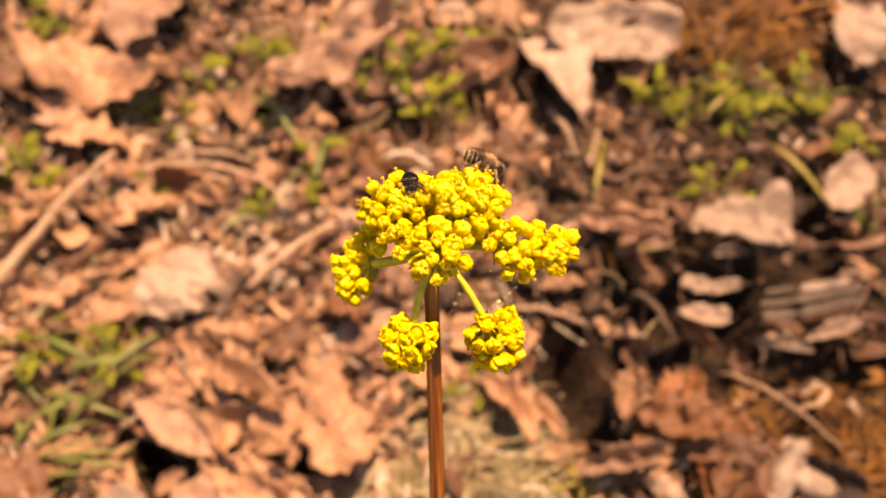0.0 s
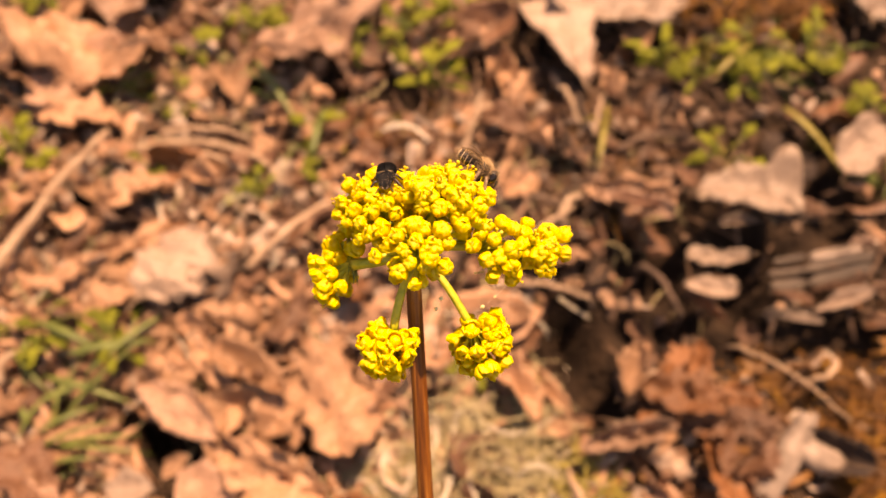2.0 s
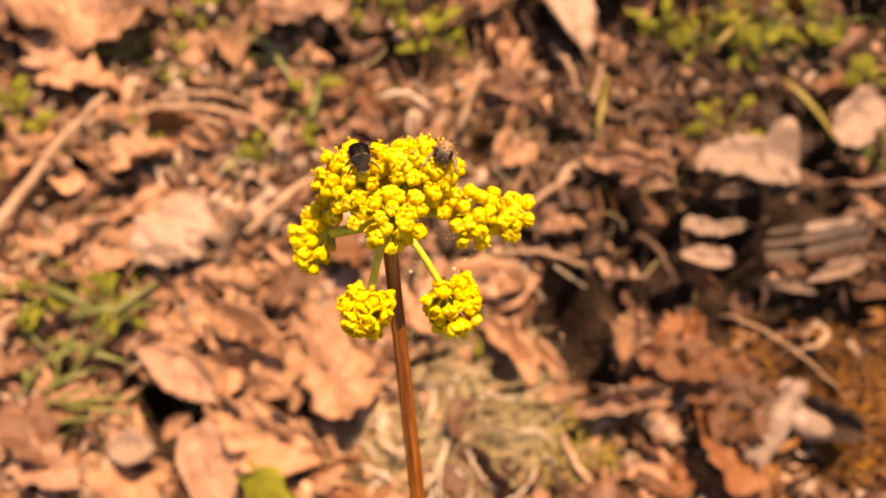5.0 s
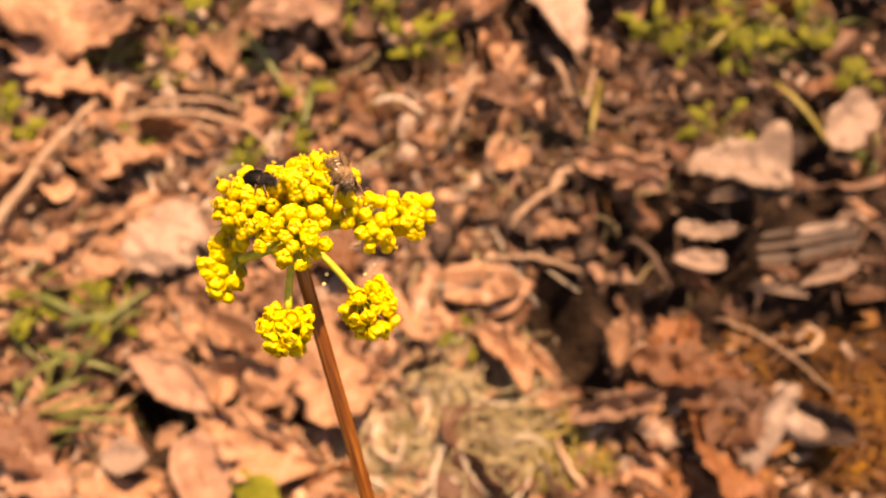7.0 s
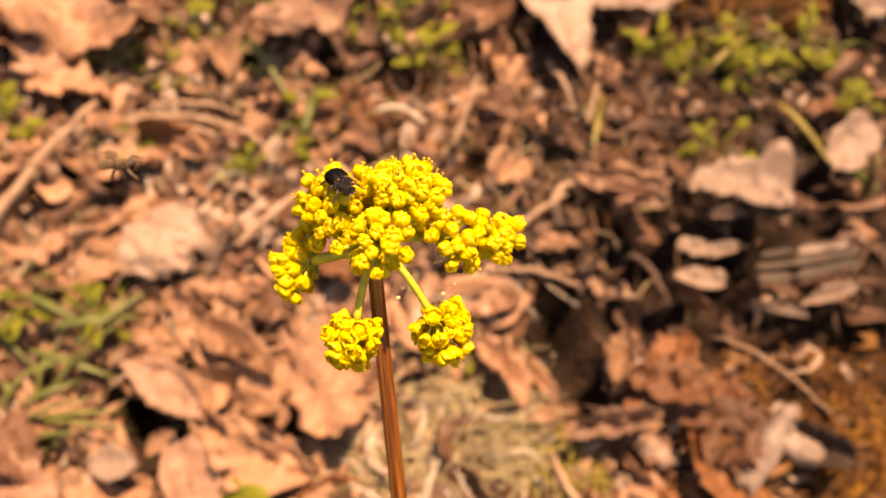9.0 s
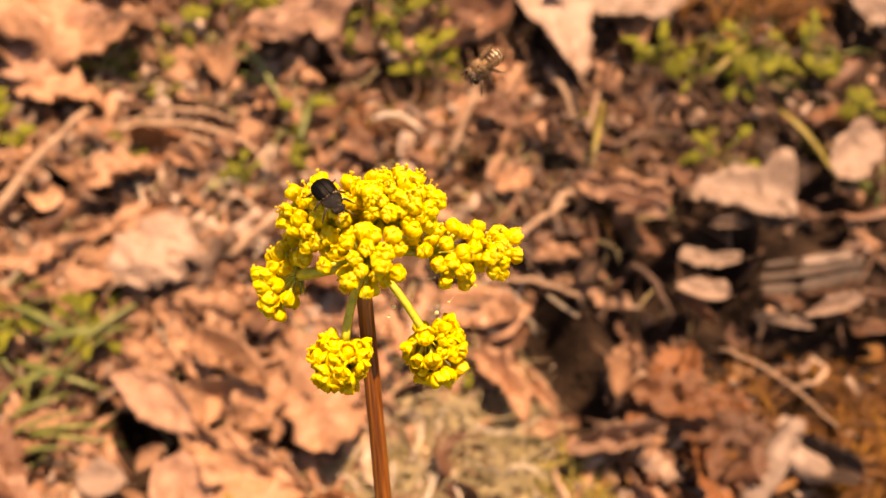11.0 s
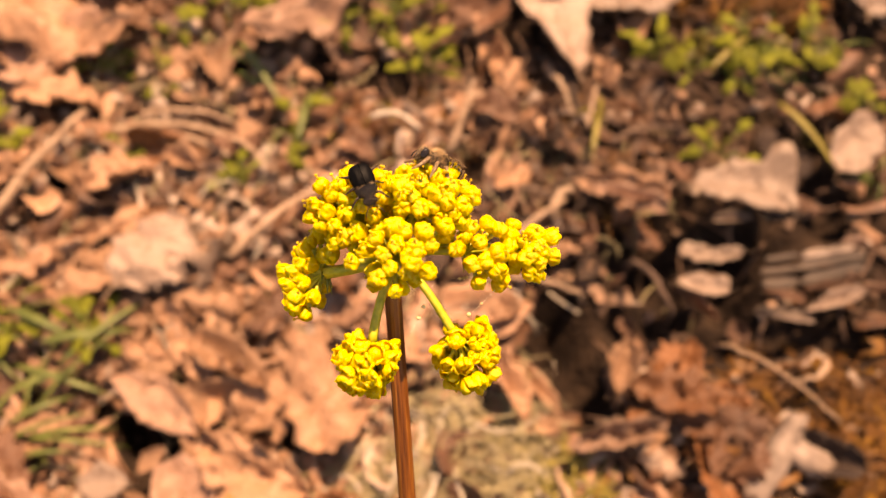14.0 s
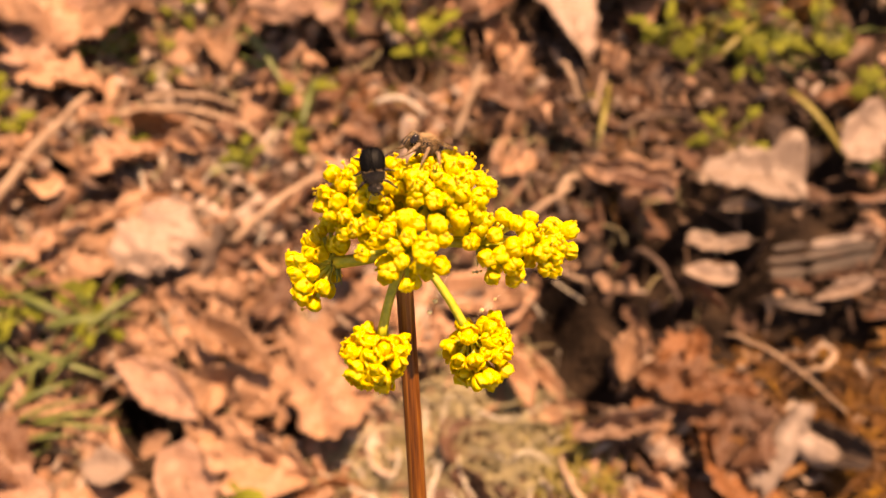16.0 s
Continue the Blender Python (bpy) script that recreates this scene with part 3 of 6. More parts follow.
leaf(-0.084, 0.216, 0.033, 0.50, 35, "brown", "oak", 0.006, 7, -10)
leaf(0.212, 0.157, 0.026, 0.50, -49, "orange", "oak", 0.006, 0, -10)
leaf(0.082, 0.157, 0.025, 0.60, 142, "brown", "oak", 0.006, 9, -1)
leaf(-0.030, 0.141, 0.027, 0.50, -19, "tan", "oak", 0.006, -10, -10)
leaf(-0.226, 0.269, 0.039, 0.50, -59, "tan", "oak", 0.010, 0, -10)
leaf(-0.183, 0.278, 0.038, 0.50, -67, "tan", "oak", 0.010, -7, -1)
leaf(-0.237, 0.239, 0.034, 0.50, -105, "tan", "oak", 0.010, 0, 1)
leaf(-0.151, 0.266, 0.031, 0.45, -51, "rose", "plain", 0.010, 2, -3)
leaf(-0.190, 0.205, 0.031, 0.50, -112, "tan", "plain", 0.010, 2, -8)
leaf(0.154, 0.343, 0.035, 0.50, -122, "brown", "oak", 0.006, -5, 7)
leaf(-0.306, 0.429, 0.059, 0.50, -119, "tan", "oak", 0.006, -8, -6)
leaf(0.005, 0.241, 0.036, 0.50, 41, "tan", "oak", 0.006, -6, 0)
leaf(-0.042, 0.233, 0.029, 0.50, -35, "tan", "oak", 0.006, -11, -11)
leaf(0.132, 0.198, 0.031, 0.40, -59, "pale", "oak", 0.006, 0, -8)
leaf(0.044, 0.453, 0.048, 0.40, -17, "brown", "oak", 0.006, 4, 7)
leaf(0.297, 0.348, 0.023, 0.40, -118, "tan", "oak", 0.006, 1, 4)
leaf(0.235, 0.292, 0.024, 0.22, -96, "brown", "flake", 0.012, -2, -10)
leaf(0.264, 0.302, 0.038, 0.12, -73, "brown", "flake", 0.012, -1, -3)
leaf(0.129, 0.522, 0.100, 0.45, -93, "pale", "flake", 0.018, 2, 3)
leaf(0.090, 0.481, 0.084, 0.48, 17, "pale", "wedge", 0.020, -3, 5)
leaf(0.188, 0.312, 0.039, 0.28, 97, "pale", "wedge", 0.022, 0, 3)
leaf(0.182, 0.291, 0.031, 0.31, 90, "pale", "flake", 0.022, 3, 0)
leaf(0.233, 0.281, 0.036, 0.18, -93, "grey", "wedge", 0.012, 0, 5)
leaf(0.266, 0.292, 0.045, 0.18, -65, "grey", "plain", 0.012, 0, -4)
leaf(0.206, 0.342, 0.029, 0.20, -82, "pale", "plain", 0.016, 0, 4)
leaf(-0.123, 0.190, 0.061, 0.32, -116, "rose", "plain", 0.018, 3, 4)
leaf(-0.144, 0.146, 0.027, 0.55, 92, "pale", "plain", 0.016, 3, 4)
leaf(-0.095, 0.158, 0.030, 0.46, 60, "tan", "flake", 0.012, 3, -6)
leaf(-0.089, 0.215, 0.059, 0.31, -118, "tan", "plain", 0.010, 4, -5)
leaf(-0.150, 0.276, 0.058, 0.80, -24, "pale", "oak", 0.021, -3, 2)
leaf(-0.140, 0.266, 0.034, 0.60, -80, "pale", "oak", 0.026, -2, 6)
leaf(0.128, 0.196, 0.057, 0.23, -71, "rose", "oak", 0.018, 2, 4)
leaf(0.136, 0.238, 0.032, 0.38, -13, "tan", "plain", 0.016, 8, -5)
leaf(0.171, 0.245, 0.029, 0.38, -12, "orange", "plain", 0.014, 6, 5)
leaf(0.081, 0.227, 0.059, 0.15, -136, "tan", "plain", 0.010, 4, -5)
leaf(0.139, 0.350, 0.052, 0.22, -102, "rose", "flake", 0.014, 3, 5)
leaf(0.294, 0.408, 0.049, 0.46, -33, "pale", "flake", 0.012, 3, 3)
leaf(-0.258, 0.426, 0.079, 0.48, -56, "rose", "flake", 0.010, 3, -4)


BROWN_PATCH = (-0.006, 0.392)


def litter_filler():
    """Loose leaves that cover the rest of the slope, the hollows left bare."""
    rng = random.Random(11)
    made = 0
    while made < 180:
        u, v = rng.uniform(-0.43, 0.43), rng.uniform(0.04, 0.68)
        if any((u - a) ** 2 + (v - b) ** 2 < (0.9 * r) ** 2 for a, b, r in SHADE_HOLLOWS):
            continue
        # On the right, fewer and darker leaves stand in for shade.
        if (u > 0.17 and v > 0.20 and rng.random() < 0.75) or under_leaf(u, v):
            continue
        warm = u < 0.06 or v < 0.2
        tone = rng.choices(("tan", "brown", "pale", "orange", "dark"), (6, 3, 0.5, 1, 0.6) if warm else (0.5, 3, 0.1, 0.7, 4.2) if u < 0.17 else (0.5, 3, 0.1, 0.8, 5))[0]
        if (u - BROWN_PATCH[0]) ** 2 + (v - BROWN_PATCH[1]) ** 2 < 0.055 ** 2 and tone in ("tan", "pale"):
            tone = "brown"
        size = rng.uniform(0.022, 0.055)
        shape = (rng.uniform(0.35, 0.75), rng.uniform(0, 360), tone, rng.choice(("oak", "oak", "flake", "plain")), rng.uniform(0.0, 0.004), rng.uniform(-20, 20), rng.uniform(-20, 20))
        if math.hypot(u - BROWN_PATCH[0], v - BROWN_PATCH[1] - 0.012) > 0.035:
            leaf(u, v, size, *shape)
        made += 1


litter_filler()


def leaf_crumbs():
    """Broken bits of leaf and bark strewn over the soil, too many to count."""
    rng = random.Random(5)
    verts, faces = [], []
    while len(faces) < 5 * 5200:
        u, v = rng.uniform(-0.46, 0.46), rng.uniform(0.0, 0.70)
        inside = any((u - a) ** 2 + (v - b) ** 2 < (0.95 * r) ** 2 for a, b, r in SHADE_HOLLOWS)
        # Crumbs thin out on the right, where bare dark soil imitates shade.
        if (inside and rng.random() < 0.95) or (u > 0.17 and v > 0.22 and rng.random() < 0.7):
            continue
        m = Matrix.Translation((u, v, soil_height(u, v) + rng.uniform(0.0005, 0.003))) @ pose(0, 0, 0, rng.uniform(-35, 35), rng.uniform(-35, 35), rng.uniform(0, 360))
        a, b, c = rng.uniform(0.002, 0.008), rng.uniform(0.0012, 0.004), rng.uniform(0.0003, 0.0008)
        n = len(verts)
        top = [(-a, -b * rng.uniform(0.3, 1), c), (a * rng.uniform(0.5, 1), -b, c * 2), (a, b * rng.uniform(0.3, 1), c), (-a * rng.uniform(0.5, 1), b, c * 2.5)]
        verts += [m @ Vector(p) for p in top] + [m @ (Vector(p) - Vector((0, 0, 2 * c))) for p in top]
        faces += [(n, n + 1, n + 2, n + 3)] + [(n + k, n + 4 + k, n + 4 + (k + 1) % 4, n + (k + 1) % 4) for k in range(4)]
    mesh = bpy.data.meshes.new("leaf_crumbs")
    mesh.from_pydata([tuple(p) for p in verts], [], faces)
    mesh.materials.append(MAT_CRUMB)
    ob = new("leaf_crumbs", mesh)
    ob.matrix_basis = SLOPE
    return tagged(ob, "broken brown leaf crumbs strewn over dark soil", "leaf litter", kind="stuff")


leaf_crumbs()


def leaf_fragments(tone, material, count, seed, weight, area=((-0.45, 0.45), (0.02, 0.70)), sizes=(0.004, 0.018)):
    """Torn, crumpled pieces of leaf one over the other, too many to count."""
    rng = random.Random(seed)
    verts, faces = [], []
    made = 0
    while made < count:
        u, v = rng.uniform(*area[0]), rng.uniform(*area[1])
        inside = any((u - a) ** 2 + (v - b) ** 2 < (0.95 * r) ** 2 for a, b, r in SHADE_HOLLOWS)
        if rng.random() > weight(u, v) or inside or (under_leaf(u, v) and rng.random() < 0.25):
            continue
        made += 1
        size = rng.uniform(*sizes)
        m = Matrix.Translation((u, v, soil_height(u, v) + rng.uniform(0.001, 0.009))) @ pose(0, 0, 0, rng.gauss(0, 34), rng.gauss(0, 34), rng.uniform(0, 360))
        ratio, bend, cup, k = rng.choice((rng.uniform(0.10, 0.25), rng.uniform(0.15, 0.35), rng.uniform(0.3, 0.75))), rng.uniform(-0.5, 0.5), rng.uniform(-0.5, 0.5), rng.uniform(0, 50)
        n = len(verts)
        for low in (0, 1):
            for j in range(4):
                for i in range(4):
                    x, y = (i / 1.5 - 1), (j / 1.5 - 1)
                    r = 1 - 0.12 * abs(x * y) + 0.34 * noise.noise((x * 1.7, y * 1.7, k))
                    z = bend * y * y + cup * x * x + 0.3 * noise.noise((x * 1.3, y * 1.3, k + 9))
                    verts.append(m @ Vector((x * r * ratio * size, y * r * size, z * size - low * 0.0004)))
        for j in range(3):
            for i in range(3):
                a = n + j * 4 + i
                faces += [(a, a + 1, a + 5, a + 4), (a + 16, a + 20, a + 21, a + 17)]
        rim = [0, 1, 2, 3, 7, 11, 15, 14, 13, 12, 8, 4]
        faces += [(n + p, n + p + 16, n + q + 16, n + q) for p, q in zip(rim, rim[1:] + rim[:1])]
    mesh = bpy.data.meshes.new("leaf_fragments")
    mesh.from_pydata([tuple(p) for p in verts], [], faces)
    mesh.materials.append(material)
    mesh.polygons.foreach_set("use_smooth", [True] * len(faces))
    ob = new("leaf_fragments", mesh)
    ob.matrix_basis = SLOPE
    return tagged(ob, f"crumpled {tone} fragments of dry leaves covering the slope", "leaf litter", kind="stuff")


MAT_BITS_TAN = grain_material("tan leaf fragments", [(0.3, (0.25, 0.12, 0.068)), (0.52, (0.40, 0.215, 0.13)), (0.75, (0.52, 0.31, 0.205))], 70, 0.65, per="island", distance=0.001, span=(0.6, 1.25))
MAT_BITS_BROWN = grain_material("brown leaf fragments", [(0.3, (0.045, 0.019, 0.011)), (0.52, (0.12, 0.054, 0.028)), (0.75, (0.25, 0.12, 0.066))], 70, 0.65, per="island", distance=0.001, span=(0.5, 1.3))
# Few tan pieces on the right: the shade there is built from dark litter.
leaf_fragments("tan", MAT_BITS_TAN, 2300, 61, lambda u, v: 1.0 if u < 0.07 or (v < 0.2 and u < 0.16) else 0.08 if u < 0.17 else 0.03)
MAT_BITS_ORANGE = grain_material("orange leaf fragments", [(0.3, (0.08, 0.026, 0.005)), (0.52, (0.18, 0.07, 0.014)), (0.75, (0.30, 0.15, 0.036))], 70, 0.65, per="island", distance=0.001, span=(0.4, 1.3))
leaf_fragments("orange", MAT_BITS_ORANGE, 170, 65, lambda u, v: 1.0, ((0.18, 0.40), (0.12, 0.31)), (0.004, 0.012))
leaf_fragments("orange", MAT_BITS_ORANGE, 260, 66, lambda u, v: 1.0, ((0.15, 0.36), (0.50, 0.66)), (0.004, 0.012))


def thinning_out(u, v):
    """Litter round the near patch, sparser with distance."""
    return 0.0 if abs(u) < 0.44 and 0.03 < v < 0.68 else math.exp(-(u * u + (v - 0.4) ** 2) / 1.6)


leaf_fragments("tan and brown", MAT_BITS_TAN, 2600, 63, thinning_out, ((-3.2, 3.2), (-2.6, 3.6)), (0.015, 0.045))
leaf_fragments("old brown", MAT_BITS_BROWN, 2600, 64, thinning_out, ((-3.2, 3.2), (-2.6, 3.6)), (0.015, 0.045))
MAT_BITS_PALE = grain_material("pale leaf fragments", [(0.3, (0.24, 0.16, 0.115)), (0.52, (0.36, 0.26, 0.20)), (0.75, (0.47, 0.36, 0.29))], 70, 0.55, per="island", distance=0.001, span=(0.7, 1.3))
leaf_fragments("small pale", MAT_BITS_PALE, 190, 67, lambda u, v: 1.0, ((0.0, 0.36), (0.26, 0.60)), (0.003, 0.009))
leaf_fragments("small pale", MAT_BITS_PALE, 900, 68, lambda u, v: 1.0, ((-0.36, 0.02), (0.10, 0.60)), (0.003, 0.011))
leaf_fragments("loose tan", MAT_BITS_TAN, 750, 70, lambda u, v: 1.0, ((-0.27, 0.06), (0.10, 0.27)), (0.005, 0.018))
leaf_fragments("curled pale", MAT_BITS_PALE, 260, 73, lambda u, v: 1.0, ((-0.30, 0.05), (0.12, 0.42)), (0.006, 0.017))
leaf_fragments("loose brown", MAT_BITS_BROWN, 420, 71, lambda u, v: 1.0, ((-0.30, 0.06), (0.10, 0.45)), (0.004, 0.014))
leaf_fragments("loose orange", MAT_BITS_ORANGE, 120, 72, lambda u, v: 1.0, ((-0.25, 0.20), (0.10, 0.26)), (0.004, 0.012))
leaf_fragments("small pale", MAT_BITS_PALE, 90, 69, lambda u, v: 1.0, ((0.10, 0.30), (0.12, 0.26)), (0.003, 0.009))
# Sparser beyond u 0.17, so that dark soil shows in place of shade.
leaf_fragments("dark brown", MAT_BITS_BROWN, 1900, 62, lambda u, v: 0.6 if u < 0.05 else 1.0 if u < 0.17 else 0.25)


# ---- twigs, wood and bark ----
def twig(u0, v0, u1, v1, thick, tone="pale", sag=0.006, lift=0.006):
    rng = random.Random(int(abs(u0 * 7919 + v0 * 104729)))
    a, b = Vector((u0, v0, 0)), Vector((u1, v1, 0))
    side = Vector((-(b - a).y, (b - a).x, 0)).normalized()
    n, wobble = 12, 0.0001 if tone == "white" else 0.001
    pts, radii = [], []
    for i in range(n + 1):
        t = i / n
        p = a.lerp(b, t) + side * (sag * math.sin(math.pi * t) + wobble * rng.uniform(-1, 1))
        p.z = lift + 0.5 * thick + 0.006 * math.sin(math.pi * t) + wobble * rng.uniform(-1, 1) + 0.5 * (soil_height(p.x, p.y) if i in (0, n) else 0)
        pts.append(p)
        radii.append(0.5 * thick * (1.05 - 0.45 * t) * rng.uniform(0.88, 1.12))
    ob = new("twig", finish(tube(bmesh.new(), pts, radii, 8), "twig", {"pale": MAT_TWIG, "white": MAT_STEM_WHITE, "dark": MAT_TWIG_DARK}[tone]))
    ob.matrix_basis = SLOPE
    return tagged(ob, "pale dry twig lying on the leaf litter" if tone == "pale" else "bleached arched stem of dry grass over the litter" if tone == "white" else "thin dark dead twig in the leaf litter", "twig", "twigs in the litter")


def wood_piece(u, v, length, width, turn, tilt=0.0, roll=0.0, height=0.006, tone="pale"):
    """A flat weathered splinter or bark slab with rounded, fluted sides."""
    rng = random.Random(int(abs(u * 7919 + v * 10473)))
    bm = bmesh.new()
    rows, cols = 12, 14
    rings = []
    for j in range(rows + 1):
        s = j / rows
        end = math.sin(math.pi * (0.08 + 0.84 * s)) ** 0.35
        ring = []
        for k in range(cols):
            a = 2 * math.pi * k / cols
            w = 0.5 * width * end * (1 + 0.30 * noise.noise((math.cos(a) * 2, s * 2.5, u * 90)) + 0.22 * noise.noise((math.cos(a) * 3, s * 8, u * 40)))
            ring.append(bm.verts.new((w * math.cos(a), (s - 0.5) * length + 0.16 * length * noise.noise((math.cos(a) * 3, u * 50, v * 40)), 0.5 * height * end * math.copysign(abs(math.sin(a)) ** 0.6, math.sin(a)) * (1 + 0.25 * math.cos(5 * a)))))
        rings.append(ring)
    for a, b in zip(rings, rings[1:]):
        for k in range(cols):
            bm.faces.new((a[k], a[(k + 1) % cols], b[(k + 1) % cols], b[k]))
    bm.faces.new(rings[0][::-1])
    bm.faces.new(rings[-1])
    ob = new("wood_chip", finish(bm, "wood_chip", MAT_WOOD if tone == "pale" else MAT_BARK))
    ob.matrix_basis = on_slope(u, v, max(soil_height(u, v), -0.004) + 0.004 + 0.5 * height, turn, tilt, roll)
    return tagged(ob, "pale weathered chip of wood among dark soil" if tone == "pale" else "dark strip of grey-brown bark on the soil", "wood chip", "wood chips")


twig(-0.272, 0.234, -0.224, 0.380, 0.0082, "pale", 0.002, 0.016)
twig(-0.105, 0.283, -0.058, 0.337, 0.0053, "pale", 0.001, 0.016)
twig(0.027, 0.377, 0.035, 0.428, 0.0028, "pale", 0.001, 0.024)
twig(0.082, 0.463, 0.111, 0.407, 0.0057, "dark", 0.004, 0.008)
twig(0.091, 0.334, 0.105, 0.357, 0.0060, "pale", 0.004, 0.008)
twig(-0.081, 0.361, -0.060, 0.377, 0.0040, "dark", 0.004, 0.008)
twig(0.129, 0.396, 0.184, 0.410, 0.0039, "dark", 0.004, 0.008)
twig(0.150, 0.463, 0.188, 0.442, 0.0041, "dark", 0.004, 0.008)
twig(0.111, 0.398, 0.119, 0.435, 0.0032, "pale", 0.001, 0.020)
twig(-0.234, 0.197, -0.223, 0.218, 0.0056, "pale", 0.004, 0.020)
twig(-0.209, 0.370, -0.120, 0.374, 0.0057, "pale", 0.004, 0.008)
twig(-0.193, 0.386, -0.123, 0.386, 0.0037, "pale", 0.004, 0.008)
twig(0.045, 0.345, 0.098, 0.349, 0.0046, "dark", 0.004, 0.008)
twig(0.062, 0.306, 0.101, 0.347, 0.0045, "pale", 0.001, 0.012)
twig(0.040, 0.315, 0.085, 0.306, 0.0052, "dark", 0.004, 0.008)
twig(0.053, 0.287, 0.114, 0.281, 0.0043, "pale", 0.004, 0.008)
twig(0.023, 0.293, 0.009, 0.325, 0.0037, "dark", 0.004, 0.008)
twig(0.115, 0.153, 0.099, 0.180, 0.0045, "pale", 0.004, 0.008)
twig(0.257, 0.255, 0.235, 0.240, 0.0040, "pale", 0.004, 0.008)
twig(-0.031, 0.388, 0.002, 0.381, 0.0036, "white", 0.004, 0.026)
twig(0.141, 0.308, 0.166, 0.272, 0.0045, "dark", 0.002, 0.012)
twig(0.022, 0.370, 0.038, 0.422, 0.0040, "pale", 0.001, 0.020)
twig(0.082, 0.450, 0.103, 0.409, 0.0042, "pale", 0.001, 0.016)
twig(-0.125, 0.370, -0.093, 0.347, 0.0036, "pale", 0.002, 0.014)
twig(0.192, 0.260, 0.260, 0.215, 0.0020, "pale", 0.002, 0.014)
twig(-0.169, 0.365, -0.121, 0.355, 0.0046, "pale", 0.003, 0.014)
wood_piece(0.240, 0.324, 0.021, 0.005, -76, 0, 0, 0.004, "dark")
wood_piece(0.271, 0.324, 0.046, 0.007, -74, 0, 0, 0.004, "dark")
wood_piece(0.239, 0.315, 0.025, 0.005, -80, 0, 0, 0.004, "dark")
wood_piece(0.272, 0.315, 0.044, 0.009, -72, 0, 0, 0.004, "dark")
wood_piece(0.238, 0.306, 0.022, 0.008, -81, 0, 0, 0.004, "dark")
wood_piece(0.270, 0.332, 0.028, 0.004, -70, 0, 0, 0.004, "dark")
wood_piece(0.219, 0.194, 0.058, 0.016, 146, 0, 0, 0.014, "pale")
wood_piece(0.236, 0.197, 0.026, 0.017, -118, 0, 0, 0.012, "pale")
wood_piece(0.270, 0.331, 0.034, 0.007, -75, 0, 0, 0.004, "pale")


def small_twigs():
    rng = random.Random(23)
    for i in range(46):
        u, v, a = rng.uniform(-0.40, 0.42), rng.uniform(0.1, 0.64), rng.uniform(0, math.pi)
        if rng.random() < 0.5:
            u, v = rng.uniform(0.0, 0.34), rng.uniform(0.27, 0.56)
        half = rng.uniform(0.012, 0.035)
        if any((u - p) ** 2 + (v - q) ** 2 < (1.3 * r) ** 2 for p, q, r in SHADE_HOLLOWS):
            continue
        twig(u - half * math.cos(a), v - half * math.sin(a), u + half * math.cos(a), v + half * math.sin(a), rng.uniform(0.0012, 0.0026), "dark" if u > 0.08 else rng.choice(("pale", "dark", "dark")), rng.uniform(-0.008, 0.008), rng.uniform(0.002, 0.012))


small_twigs()


# ---- grass, moss and herbs ----
def tuft(name, label, category, u, v, count, reach, height, width, material, seed, lean=(0, 0), kind="", group=""):
    """A tuft of thin blades that rise from one foot and bow outwards."""
    rng = random.Random(seed)
    bm = bmesh.new()
    for _ in range(count):
        a = rng.uniform(0, 2 * math.pi)
        foot = Vector((0.25 * reach * rng.uniform(-1, 1), 0.25 * reach * rng.uniform(-1, 1), -0.004))
        out = Vector((math.cos(a) + lean[0], math.sin(a) + lean[1], 0)) * (reach * rng.uniform(0.4, 1.1))
        h = height * rng.uniform(0.5, 1.1)
        pts = curve(foot, foot + out * 0.3 + Vector((0, 0, h * 1.2)), foot + out + Vector((0, 0, h * rng.uniform(0.2, 0.8))), 6)
        w = width * rng.uniform(0.6, 1.2)
        blade(bm, pts, [w * k for k in (0.7, 0.9, 1.0, 0.95, 0.8, 0.5, 0.1)], (math.cos(a + 1.2) * 0.3, math.sin(a + 1.2) * 0.3, 1))
    ob = new(name, finish(bm, name, material))
    ob.matrix_basis = on_slope(u, v, soil_height(u, v))
    return tagged(ob, label, category, group, kind)


